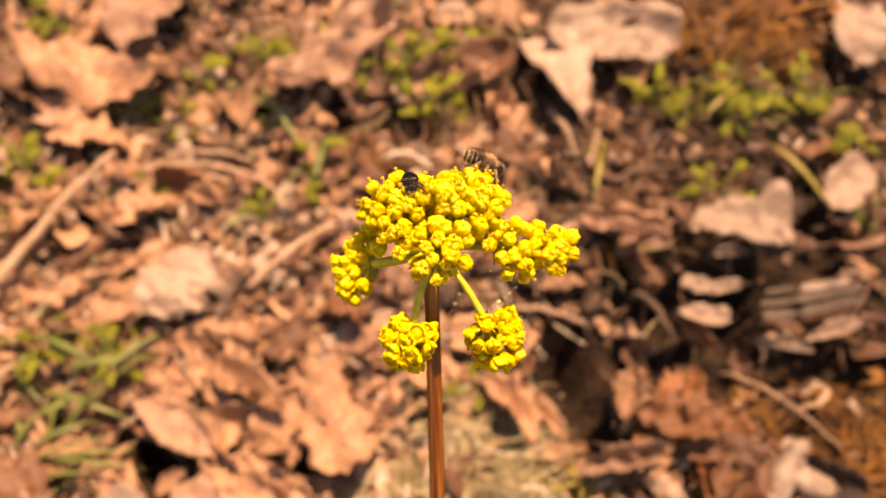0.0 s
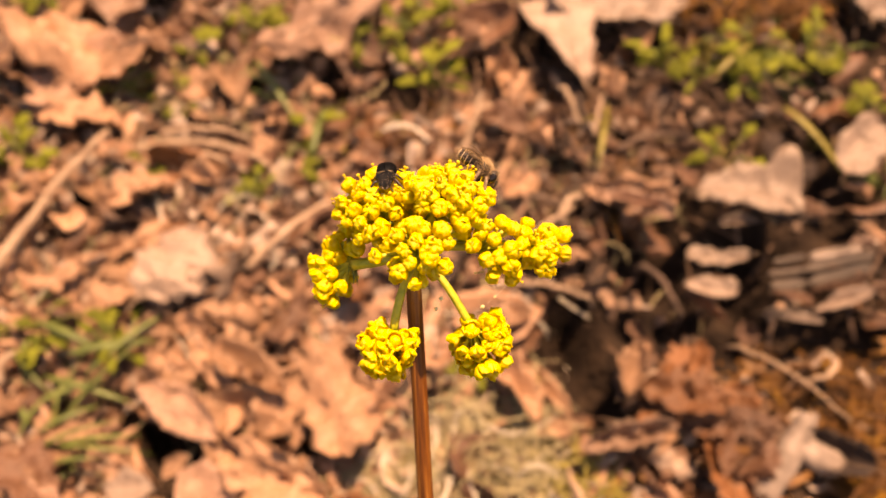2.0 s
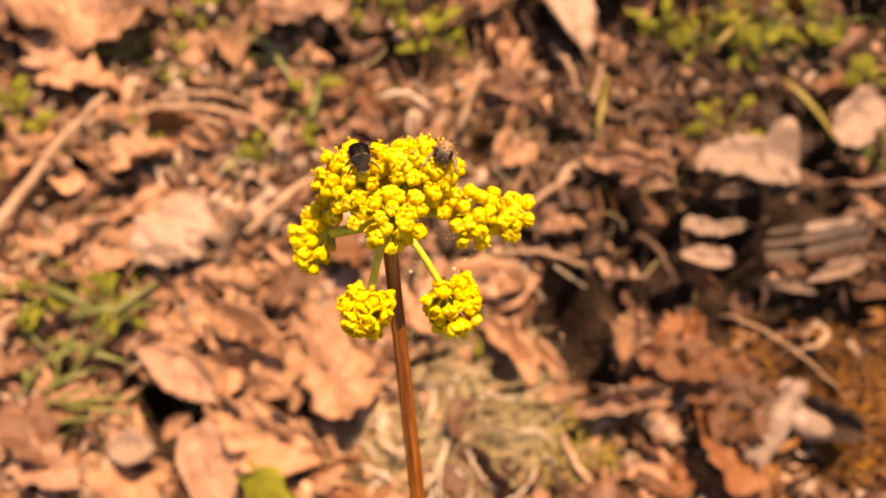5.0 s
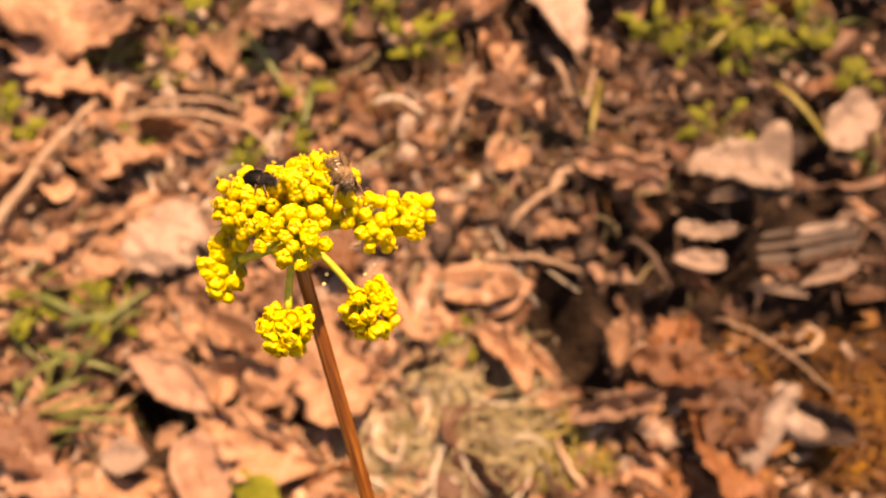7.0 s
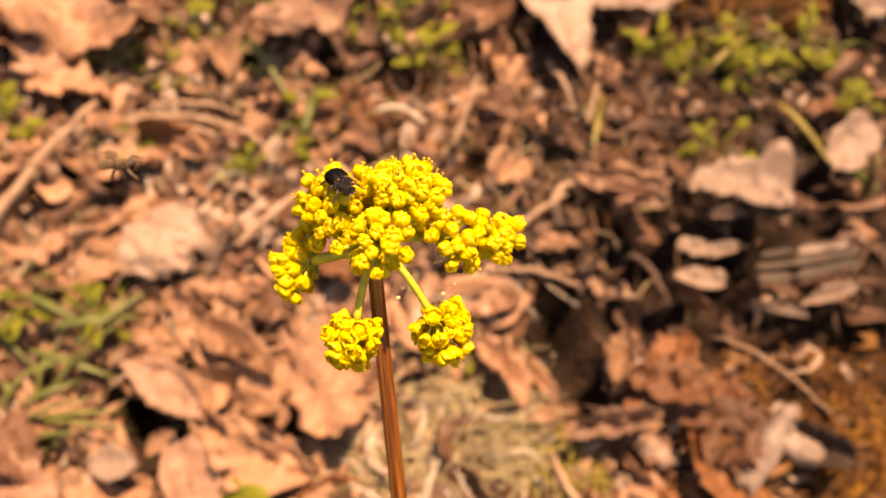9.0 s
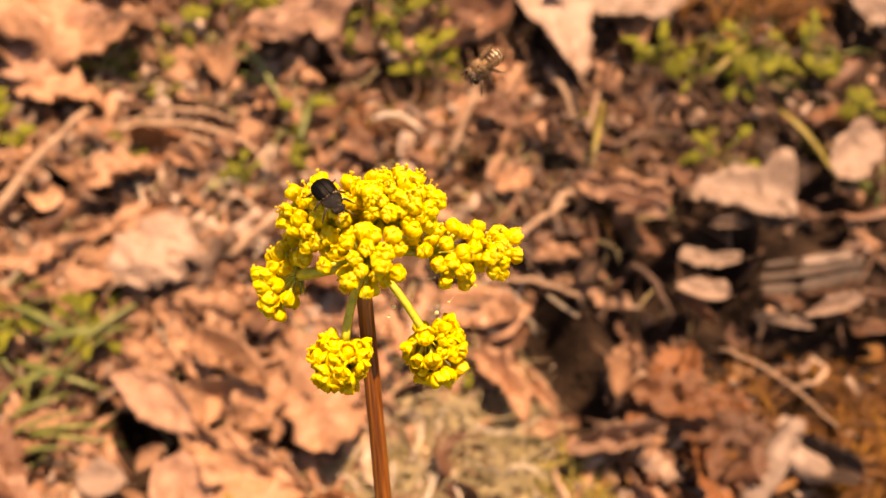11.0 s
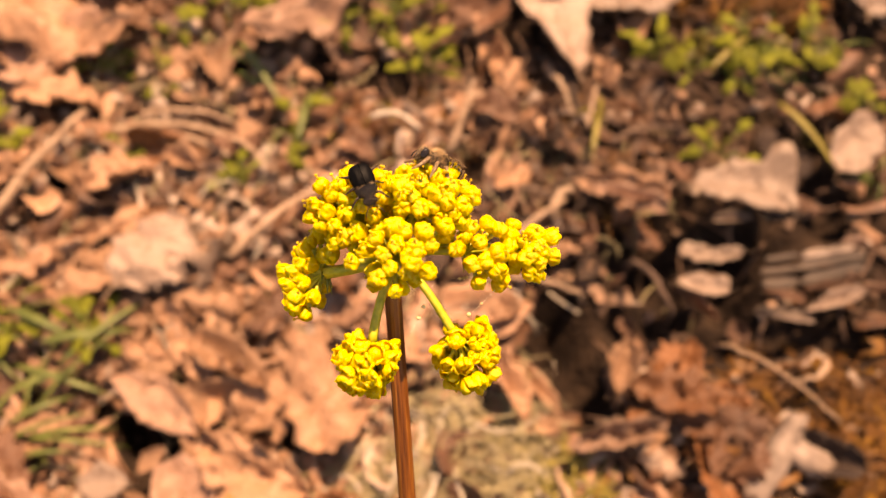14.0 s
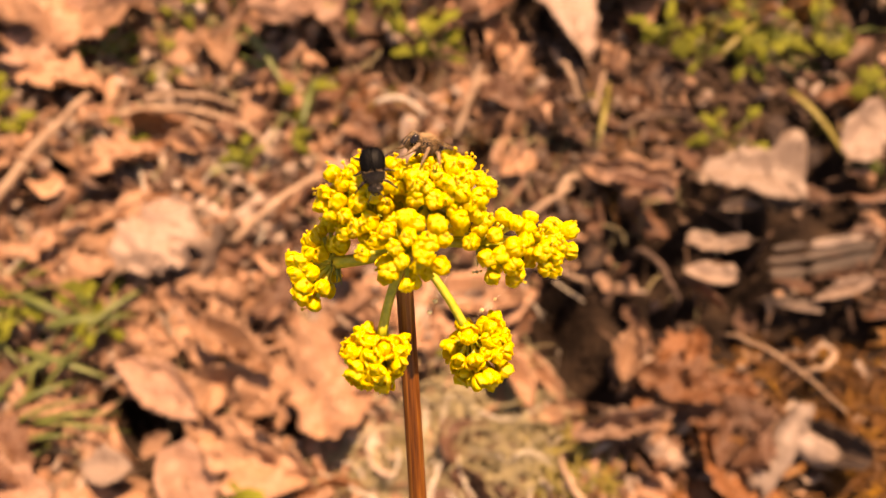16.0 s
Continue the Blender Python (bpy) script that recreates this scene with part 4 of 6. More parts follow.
def herb(u, v, leaflets, reach, leaf_size, seed, material=None, height=0.02):
    """A small green herb: a stem for each round leaflet."""
    rng = random.Random(seed)
    root = new("green_herb")
    root.matrix_basis = on_slope(u, v, soil_height(u, v))
    tagged(root, "small fresh green herb growing through dry leaves", "herb", "green herbs")
    for i in range(leaflets):
        a, r = rng.uniform(0, 2 * math.pi), reach * math.sqrt(rng.random())
        tip = Vector((r * math.cos(a), r * math.sin(a), height * rng.uniform(0.5, 1.2)))
        part("stalk", tube(bmesh.new(), curve((0, 0, -0.003), (0.2 * tip.x, 0.2 * tip.y, tip.z), tip, 5), [0.0006] * 6, 5), MAT_BRACT, root)
        bm = bmesh.new()
        size = leaf_size * rng.uniform(0.7, 1.2)
        n, lobes, slim = 20, rng.choice((3, 5)), rng.uniform(0.4, 0.85)
        loops = []
        for z in (0.0004, -0.0004):
            centre = bm.verts.new((0, 0.15 * size, z - 0.12 * size))
            ring = []
            for k in range(n):
                b = 2 * math.pi * k / n
                q = size * (0.5 + 0.12 * math.cos(lobes * (b - math.pi / 2)) + 0.16 * math.sin(b))
                ring.append(bm.verts.new((slim * q * math.cos(b), q * math.sin(b) + 0.3 * size, z + 0.10 * size * math.cos(2 * b) * rng.uniform(0.6, 1.2))))
            loops.append(ring)
            for k in range(n):
                tri = (centre, ring[k], ring[(k + 1) % n])
                bm.faces.new(tri if z > 0 else tri[::-1])
        for k in range(n):
            bm.faces.new((loops[0][k], loops[1][k], loops[1][(k + 1) % n], loops[0][(k + 1) % n]))
        ob = part("leaflet", bm, material or MAT_GREEN, root)
        ob.matrix_basis = Matrix.Translation(tip) @ pose(0, 0, 0, rng.uniform(-25, 35), rng.uniform(-25, 25), math.degrees(a) - 90)
    return root

def lying_blade(label, u0, v0, u1, v1, width, material, lift, arch):
    """One broad blade of grass that bows over the litter."""
    a, b = Vector((u0, v0, lift)), Vector((u1, v1, lift * 0.6))
    bm = blade(bmesh.new(), curve(a, (a + b) / 2 + Vector((0, 0, arch)), b, 8), [width * k for k in (0.5, 0.75, 0.95, 1.0, 1.0, 0.92, 0.75, 0.5, 0.1)], (0.1, 0.1, 1))
    ob = new("lone_grass", finish(bm, "lone_grass", material))
    ob.matrix_basis = SLOPE
    return tagged(ob, label, "grass", "single grass blades")


def tangle(name, label, u, v, ru, rv, count, material, seed, length=0.03, thick=0.0007, height=0.012, drift=None):
    """A mat of thin curled strands, too many to count."""
    rng = random.Random(seed)
    bm = bmesh.new()
    for _ in range(count):
        while True:
            x, y = rng.uniform(-1, 1), rng.uniform(-1, 1)
            bare = any((u + x * ru - a) ** 2 + (v + y * rv - b) ** 2 < (0.75 * r) ** 2 for a, b, r in SHADE_HOLLOWS)
            if x * x + y * y < 1 and noise.noise((x * 2.5, y * 2.5, seed)) > -0.25 and not (bare and rng.random() < 0.85):
                break
        p = Vector((u + x * ru, v + y * rv, 0))
        p.z = soil_height(p.x, p.y) + rng.uniform(0.0, height) * (1 - 0.6 * (x * x + y * y))
        a = rng.uniform(0, 2 * math.pi) if drift is None else radians(drift) + rng.gauss(0, 0.45)
        turn = rng.uniform(-1, 1) * (2.6 if drift is None else 0.7)
        pts = []
        step = length * rng.uniform(0.5, 1.2) / 6
        rise = rng.uniform(-0.35, 0.45)
        for k in range(7):
            pts.append(p.copy())
            p += Vector((math.cos(a), math.sin(a), rise)) * step
            a += turn / 6 * rng.uniform(0.3, 1.6)
            rise -= 0.12
        r = thick * rng.uniform(0.6, 1.3)
        tube(bm, pts, [r, r, r, r * 0.9, r * 0.8, r * 0.6, r * 0.3], 4)
    ob = new(name, finish(bm, name, material))
    ob.matrix_basis = SLOPE
    return tagged(ob, label, "moss" if "moss" in name else "dry grass", kind="stuff")


def dry_stems(label, material, count, seed, spread):
    """Thin dead stalks lying criss-cross over the litter, too many to count."""
    rng = random.Random(seed)
    bm = bmesh.new()
    for _ in range(count):
        u, v = rng.uniform(*spread[0]), rng.uniform(*spread[1])
        if any((u - a) ** 2 + (v - b) ** 2 < (0.9 * r) ** 2 for a, b, r in SHADE_HOLLOWS) and rng.random() < 0.94:
            continue
        a, half = rng.uniform(0, math.pi), rng.uniform(0.006, 0.026)
        d = Vector((math.cos(a), math.sin(a), 0)) * half
        bow = Vector((-d.y, d.x, 0)) * rng.uniform(-0.35, 0.35)
        p = Vector((u, v, soil_height(u, v) + rng.uniform(0.003, 0.010)))
        rise = Vector((0, 0, rng.uniform(-0.3, 0.3) * half))
        r = rng.uniform(0.0004, 0.0011)
        tube(bm, curve(p - d - rise, p + bow + Vector((0, 0, 0.2 * half)), p + d + rise, 5), [r, r, r * 0.95, r * 0.85, r * 0.7, r * 0.4], 5)
    ob = new("dry_stems", finish(bm, "dry_stems", material))
    ob.matrix_basis = SLOPE
    return tagged(ob, label, "dry stems", kind="stuff")


MAT_STALK_BROWN = grain_material("brown dead stalks", [(0.3, (0.07, 0.035, 0.02)), (0.55, (0.18, 0.095, 0.055)), (0.8, (0.36, 0.22, 0.14))], 50, 0.7, per="island", distance=0.0004, span=(0.4, 1.4))
dry_stems("thin brown dead stalks criss-cross over the litter", MAT_STALK_BROWN, 420, 31, ((0.0, 0.40), (0.2, 0.62)))
dry_stems("thin brown dead stalks over dry leaves", MAT_STALK_BROWN, 320, 33, ((-0.42, 0.05), (0.08, 0.65)))
dry_stems("thin pale dead stalks over dry leaves", MAT_STRAW, 480, 32, ((-0.42, 0.08), (0.08, 0.65)))

herb(-0.179, 0.462, 4, 0.010, 0.013, 1, height=0.020)
herb(-0.226, 0.423, 8, 0.017, 0.012, 2, height=0.020)
herb(-0.185, 0.421, 6, 0.014, 0.010, 3, height=0.020)
herb(-0.141, 0.482, 6, 0.013, 0.014, 4, height=0.020)
herb(-0.105, 0.502, 8, 0.020, 0.013, 5, height=0.020)
herb(-0.032, 0.485, 10, 0.027, 0.014, 6, height=0.030)
herb(-0.005, 0.454, 10, 0.021, 0.014, 7, height=0.030)
herb(0.018, 0.507, 6, 0.015, 0.015, 8, height=0.020)
herb(-0.064, 0.467, 4, 0.011, 0.013, 9, height=0.020)
herb(-0.304, 0.497, 6, 0.018, 0.019, 10, height=0.030)
herb(-0.190, 0.356, 4, 0.008, 0.010, 11, height=0.020)
herb(-0.081, 0.396, 4, 0.010, 0.012, 12, height=0.020)
herb(-0.111, 0.340, 8, 0.015, 0.009, 13, height=0.020)
herb(-0.086, 0.360, 4, 0.007, 0.010, 14, height=0.020)
herb(0.163, 0.474, 8, 0.019, 0.014, 15, height=0.030)
herb(0.189, 0.464, 6, 0.016, 0.012, 16, height=0.020)
herb(0.233, 0.490, 12, 0.028, 0.013, 17, height=0.030)
herb(0.269, 0.492, 10, 0.023, 0.013, 18, height=0.030)
herb(0.217, 0.461, 8, 0.018, 0.010, 19, height=0.020)
herb(0.204, 0.399, 10, 0.021, 0.010, 20, height=0.020)
herb(-0.291, 0.365, 6, 0.014, 0.012, 21, height=0.025)
herb(-0.279, 0.354, 6, 0.014, 0.014, 22, height=0.020)
herb(-0.073, 0.139, 1, 0.001, 0.046, 23, height=0.032)
herb(-0.171, 0.224, 10, 0.023, 0.012, 25, height=0.030)
herb(-0.223, 0.235, 8, 0.020, 0.011, 26, height=0.030)
herb(0.302, 0.442, 6, 0.013, 0.011, 28, height=0.020)
herb(-0.278, 0.318, 4, 0.009, 0.010, 29, height=0.020)
herb(0.042, 0.533, 4, 0.010, 0.013, 30, height=0.020)
herb(0.046, 0.231, 6, 0.015, 0.007, 31, height=0.020)
herb(-0.034, 0.427, 4, 0.014, 0.009, 32, height=0.020)
herb(-0.135, 0.483, 4, 0.020, 0.012, 33, height=0.030)
tuft("grass_tuft", "tuft of green grass blades among dry leaves", "grass", -0.205, 0.203, 11, 0.052, 0.035, 0.0020, MAT_GRASS, 1, (0.6, 0.3), group="grass tufts")
tuft("grass_tuft", "tuft of green grass blades among dry leaves", "grass", -0.210, 0.164, 11, 0.047, 0.030, 0.0020, MAT_GRASS, 2, (0.7, 0.6), group="grass tufts")
tuft("grass_tuft", "tuft of green grass blades among dry leaves", "grass", -0.244, 0.233, 8, 0.043, 0.035, 0.0020, MAT_GRASS, 3, (0.5, 0.1), group="grass tufts")
tuft("grass_tuft", "tuft of green grass blades among dry leaves", "grass", -0.210, 0.122, 3, 0.029, 0.030, 0.0020, MAT_GRASS, 4, (0.8, 0.3), group="grass tufts")
tuft("grass_tuft", "tuft of green grass blades among dry leaves", "grass", -0.110, 0.425, 4, 0.034, 0.030, 0.0018, MAT_GRASS, 5, (-0.4, 0.8), group="grass tufts")
tuft("grass_tuft", "sparse tuft of yellowing grass on the slope", "grass", 0.120, 0.412, 4, 0.024, 0.040, 0.0014, MAT_YELLOW_GRASS, 6, (0, 0.6), group="grass tufts")
tuft("grass_tuft", "sparse tuft of yellowing grass on the slope", "grass", 0.275, 0.419, 6, 0.043, 0.030, 0.0020, MAT_YELLOW_GRASS, 7, (0.4, -0.7), group="grass tufts")
tuft("grass_tuft", "sparse tuft of yellowing grass on the slope", "grass", 0.200, 0.404, 7, 0.019, 0.030, 0.0014, MAT_YELLOW_GRASS, 8, (0, 0), group="grass tufts")
tuft("grass_tuft", "sparse tuft of yellowing grass on the slope", "grass", 0.269, 0.490, 8, 0.029, 0.040, 0.0014, MAT_YELLOW_GRASS, 9, (0, 0.4), group="grass tufts")
tuft("grass_tuft", "tuft of green grass blades among dry leaves", "grass", -0.085, 0.381, 4, 0.024, 0.030, 0.0016, MAT_GRASS, 10, (0.2, -0.5), group="grass tufts")
tuft("grass_tuft", "tuft of green grass blades among dry leaves", "grass", -0.025, 0.492, 6, 0.035, 0.030, 0.0014, MAT_GRASS, 11, (0, 0), group="grass tufts")
tuft("grass_tuft", "sparse tuft of yellowing grass on the slope", "grass", 0.190, 0.490, 8, 0.029, 0.035, 0.0014, MAT_YELLOW_GRASS, 12, (0, 0), group="grass tufts")
tuft("grass_tuft", "tuft of green grass blades among dry leaves", "grass", 0.303, 0.384, 6, 0.023, 0.030, 0.0014, MAT_GRASS, 13, (-0.5, 0), group="grass tufts")
tuft("grass_tuft", "tuft of green grass blades among dry leaves", "grass", -0.152, 0.460, 5, 0.030, 0.030, 0.0014, MAT_GRASS, 14, (0, 0), group="grass tufts")
lying_blade("broad green grass blade bowed over dry leaves", -0.134, 0.449, -0.092, 0.397, 0.0024, MAT_GRASS, 0.020, 0.012)
lying_blade("yellow-green grass blade lying over the litter", 0.242, 0.433, 0.278, 0.387, 0.0030, MAT_YELLOW_GRASS, 0.020, 0.012)
lying_blade("yellow-green grass blade lying over the litter", 0.115, 0.378, 0.123, 0.434, 0.0022, MAT_YELLOW_GRASS, 0.020, 0.012)
lying_blade("broad green grass blade bowed over dry leaves", -0.209, 0.188, -0.174, 0.208, 0.0024, MAT_GRASS, 0.020, 0.012)
lying_blade("broad green grass blade bowed over dry leaves", -0.211, 0.204, -0.156, 0.194, 0.0022, MAT_GRASS, 0.020, 0.012)
lying_blade("broad green grass blade bowed over dry leaves", -0.203, 0.171, -0.175, 0.192, 0.0019, MAT_GRASS, 0.020, 0.012)
lying_blade("broad green grass blade bowed over dry leaves", -0.197, 0.217, -0.151, 0.232, 0.0036, MAT_GRASS, 0.026, 0.012)
lying_blade("broad green grass blade bowed over dry leaves", -0.220, 0.235, -0.179, 0.222, 0.0032, MAT_GRASS, 0.026, 0.012)
lying_blade("broad green grass blade bowed over dry leaves", -0.183, 0.205, -0.146, 0.254, 0.0022, MAT_GRASS, 0.026, 0.012)
lying_blade("broad green grass blade bowed over dry leaves", -0.078, 0.369, -0.077, 0.416, 0.0032, MAT_GRASS, 0.020, 0.012)
lying_blade("yellow-green grass blade lying over the litter", 0.197, 0.457, 0.232, 0.498, 0.0030, MAT_YELLOW_GRASS, 0.020, 0.012)
tangle("moss_mat", "yellow-green moss strands among brown leaves", 0.100, 0.170, 0.026, 0.020, 170, MAT_YELLOW_GRASS, 14, length=0.02, thick=0.0008, height=0.014)
tangle("dry_grass_mat", "pale tangled mat of dry grass and moss", 0.028, 0.163, 0.062, 0.040, 900, MAT_STRAW, 1, length=0.03, thick=0.0006, height=0.020)
tangle("dry_grass_mat", "pale tangled mat of dry grass and moss", 0.052, 0.186, 0.044, 0.044, 650, MAT_STRAW, 18, length=0.03, thick=0.0006, height=0.026)
tangle("dry_grass_mat", "bleached curled strands of dry grass", 0.035, 0.170, 0.062, 0.046, 130, MAT_STEM_WHITE, 15, length=0.04, thick=0.0007, height=0.024)
tangle("moss_mat", "green moss strands among dry grass", 0.050, 0.180, 0.046, 0.045, 560, MAT_YELLOW_GRASS, 2, length=0.02, thick=0.0006, height=0.012)
tangle("rust_moss_mat", "rust-coloured dead moss and stems", 0.253, 0.245, 0.066, 0.032, 330, MAT_RUST, 3, length=0.03, thick=0.0006, height=0.014, drift=-30)
tangle("rust_moss_mat", "rust-coloured dead moss and stems", 0.271, 0.201, 0.028, 0.035, 420, MAT_RUST, 4, length=0.02, thick=0.0006, height=0.02)
tangle("rust_moss_mat", "rust-coloured dead moss and stems", 0.228, 0.544, 0.057, 0.055, 330, MAT_RUST, 5, length=0.05, thick=0.001, height=0.03, drift=60)
tangle("moss_mat", "green moss strands beside dead stems", 0.249, 0.499, 0.055, 0.039, 200, MAT_GRASS, 6, length=0.025, thick=0.0007, height=0.014)
tangle("rust_moss_mat", "thin brown dead stems over dark soil", 0.051, 0.387, 0.111, 0.062, 260, MAT_RUST, 7, length=0.035, thick=0.0006, height=0.008)
tangle("dry_grass_mat", "loose dry straw over brown leaves", 0.148, 0.371, 0.077, 0.073, 70, MAT_STRAW, 8, length=0.035, thick=0.0006, height=0.008)
tangle("dry_grass_mat", "loose dry straw over brown leaves", -0.177, 0.323, 0.128, 0.171, 140, MAT_STRAW, 9, length=0.03, thick=0.0006, height=0.008)
tangle("dry_grass_mat", "bleached curled strands of dry grass", -0.17, 0.30, 0.11, 0.13, 70, MAT_STEM_WHITE, 16, length=0.035, thick=0.0006, height=0.020)
tangle("dry_grass_mat", "bleached curled strands of dry grass", 0.06, 0.26, 0.05, 0.05, 40, MAT_STEM_WHITE, 17, length=0.03, thick=0.0006, height=0.016)
tangle("rust_moss_mat", "golden brown dead moss and fine stems", -0.003, 0.401, 0.044, 0.029, 170, MAT_RUST, 12, length=0.02, thick=0.0006, height=0.012)
tangle("moss_mat", "olive green moss strands in a hollow", -0.036, 0.404, 0.045, 0.030, 120, MAT_YELLOW_GRASS, 13, length=0.018, thick=0.0006, height=0.012)
tangle("dry_grass_mat", "thin upright brown dead stems in the litter", 0.040, 0.430, 0.062, 0.056, 130, MAT_STALK_BROWN, 10, length=0.05, thick=0.0008, height=0.014, drift=75)
tangle("dry_grass_mat", "thin upright brown dead stems in the litter", 0.160, 0.400, 0.067, 0.057, 110, MAT_STALK_BROWN, 11, length=0.05, thick=0.0008, height=0.014, drift=110)


# ---- the yellow flower ----
# Its own space is that of the flower head: x across, y along the stem, z towards the front; the origin lies at the stem's foot.
FOOT = Vector((0.0026, -0.3021, -0.2277))
flower = new("yellow_umbel_flower")
tagged(flower, "yellow umbel wildflower in bloom on a ribbed reddish stem", "flower")


@functools.lru_cache(None)
def floret_mesh(variant, spread=False):
    """A floret of five thick petals that rise from its foot and curl in over the middle, opening towards +z; spread: a more open, ragged one."""
    rng = random.Random(40 + variant)
    bm = bmesh.new()
    start, rows, cols = rng.uniform(0, 6.3), 10, 8
    ajar = rng.uniform(0.04, 0.22) if spread else rng.uniform(-0.04, 0.08)
    for k in range(5):
        turn = Matrix.Rotation(start + 2 * math.pi * k / 5 + rng.uniform(-0.28, 0.28), 3, "Z")
        out, tall, wide = rng.uniform(0.84, 1.06) + ajar * 0.5, rng.uniform(1.0, 1.35), rng.uniform(0.62, 0.84)
        tip, dent, skew = rng.uniform(0.02, 0.34) + ajar * 1.2, rng.uniform(0.10, 0.24), rng.uniform(-0.16, 0.16)
        if spread:
            tip += rng.uniform(0.15, 0.55)
            wide *= 0.84
        sheets = []
        for thick in (0.0, 0.11):
            sheet = []
            for j in range(rows + 1):
                t = j / rows
                # from the foot out to the shoulder, up, and in to the tip
                r = 0.16 * (1 - t) ** 3 + 3 * out * 1.35 * t * (1 - t) ** 2 + 3 * out * 1.20 * t * t * (1 - t) + tip * t ** 3
                z = -0.62 * (1 - t) ** 3 - 3 * 0.42 * t * (1 - t) ** 2 + 3 * tall * t * t * (1 - t) + tall * 0.72 * t ** 3
                w = wide * math.sin(math.pi * (0.10 + 0.80 * t) ** 0.9) ** 0.55 * (1 - 0.35 * max(0.0, t - 0.75) / 0.25)
                line = []
                for i in range(cols + 1):
                    f = 2 * i / cols - 1
                    crisp = 0.22 * noise.noise((f * 2.2 + 5 * k, t * 3.1, variant * 3.7)) + 0.11 * noise.noise((f * 5 + 5 * k, t * 7, variant * 1.3))
                    bulge = -0.22 * f * f + dent * (math.exp(-(f * 4) ** 2) * -0.5) * t + crisp
                    y = f * w * (1 + 0.18 * noise.noise((t * 4, k, variant))) + skew * t
                    x = r + bulge * (0.5 + 0.5 * math.sin(math.pi * t)) - thick * (0.45 + 0.55 * math.sin(math.pi * t))
                    line.append(bm.verts.new(turn @ Vector((x, y, z + crisp * 0.8 - thick * 0.6 * t))))
                sheet.append(line)
            sheets.append(sheet)
        front, inner = sheets
        for j in range(rows):
            for i in range(cols):
                bm.faces.new((front[j][i], front[j][i + 1], front[j + 1][i + 1], front[j + 1][i]))
                bm.faces.new((inner[j][i], inner[j + 1][i], inner[j + 1][i + 1], inner[j][i + 1]))
            bm.faces.new((front[j][0], front[j + 1][0], inner[j + 1][0], inner[j][0]))
            bm.faces.new((front[j][cols], inner[j][cols], inner[j + 1][cols], front[j + 1][cols]))
        for i in range(cols):
            bm.faces.new((front[rows][i], front[rows][i + 1], inner[rows][i + 1], inner[rows][i]))
            bm.faces.new((front[0][i], inner[0][i], inner[0][i + 1], front[0][i + 1]))
    ball(bm, (0, 0, -0.02), (0.86, 0.86, 0.84) if not spread else (0.74, 0.74, 0.76), 12, 8, shape=lambda u: 1 + 0.15 * noise.noise(u * 2.5 + Vector((variant, 0, 0))))
    return finish(bm, "floret", MAT_PETAL)


@functools.lru_cache(None)
def stamen_mesh(variant):
    """A thin filament with a rounded anther at its end."""
    bm = bmesh.new()
    bend = (0.25, -0.2, 0.05)[variant]
    pts = curve((0, 0, 0), (0, 0, 0.6), (bend, 0, 1.0), 5)
    tube(bm, pts, [0.09] * 6, 5)
    ball(bm, pts[-1], (0.22, 0.22, 0.17), 8, 6)
    return finish(bm, "stamen", MAT_ANTHER)


def aim(z_axis, spin=0.0):
    return Vector(z_axis).to_track_quat("Z", "Y").to_matrix().to_4x4() @ Matrix.Rotation(spin, 4, "Z")


NODE = Vector((0, 0, 0)) - FOOT


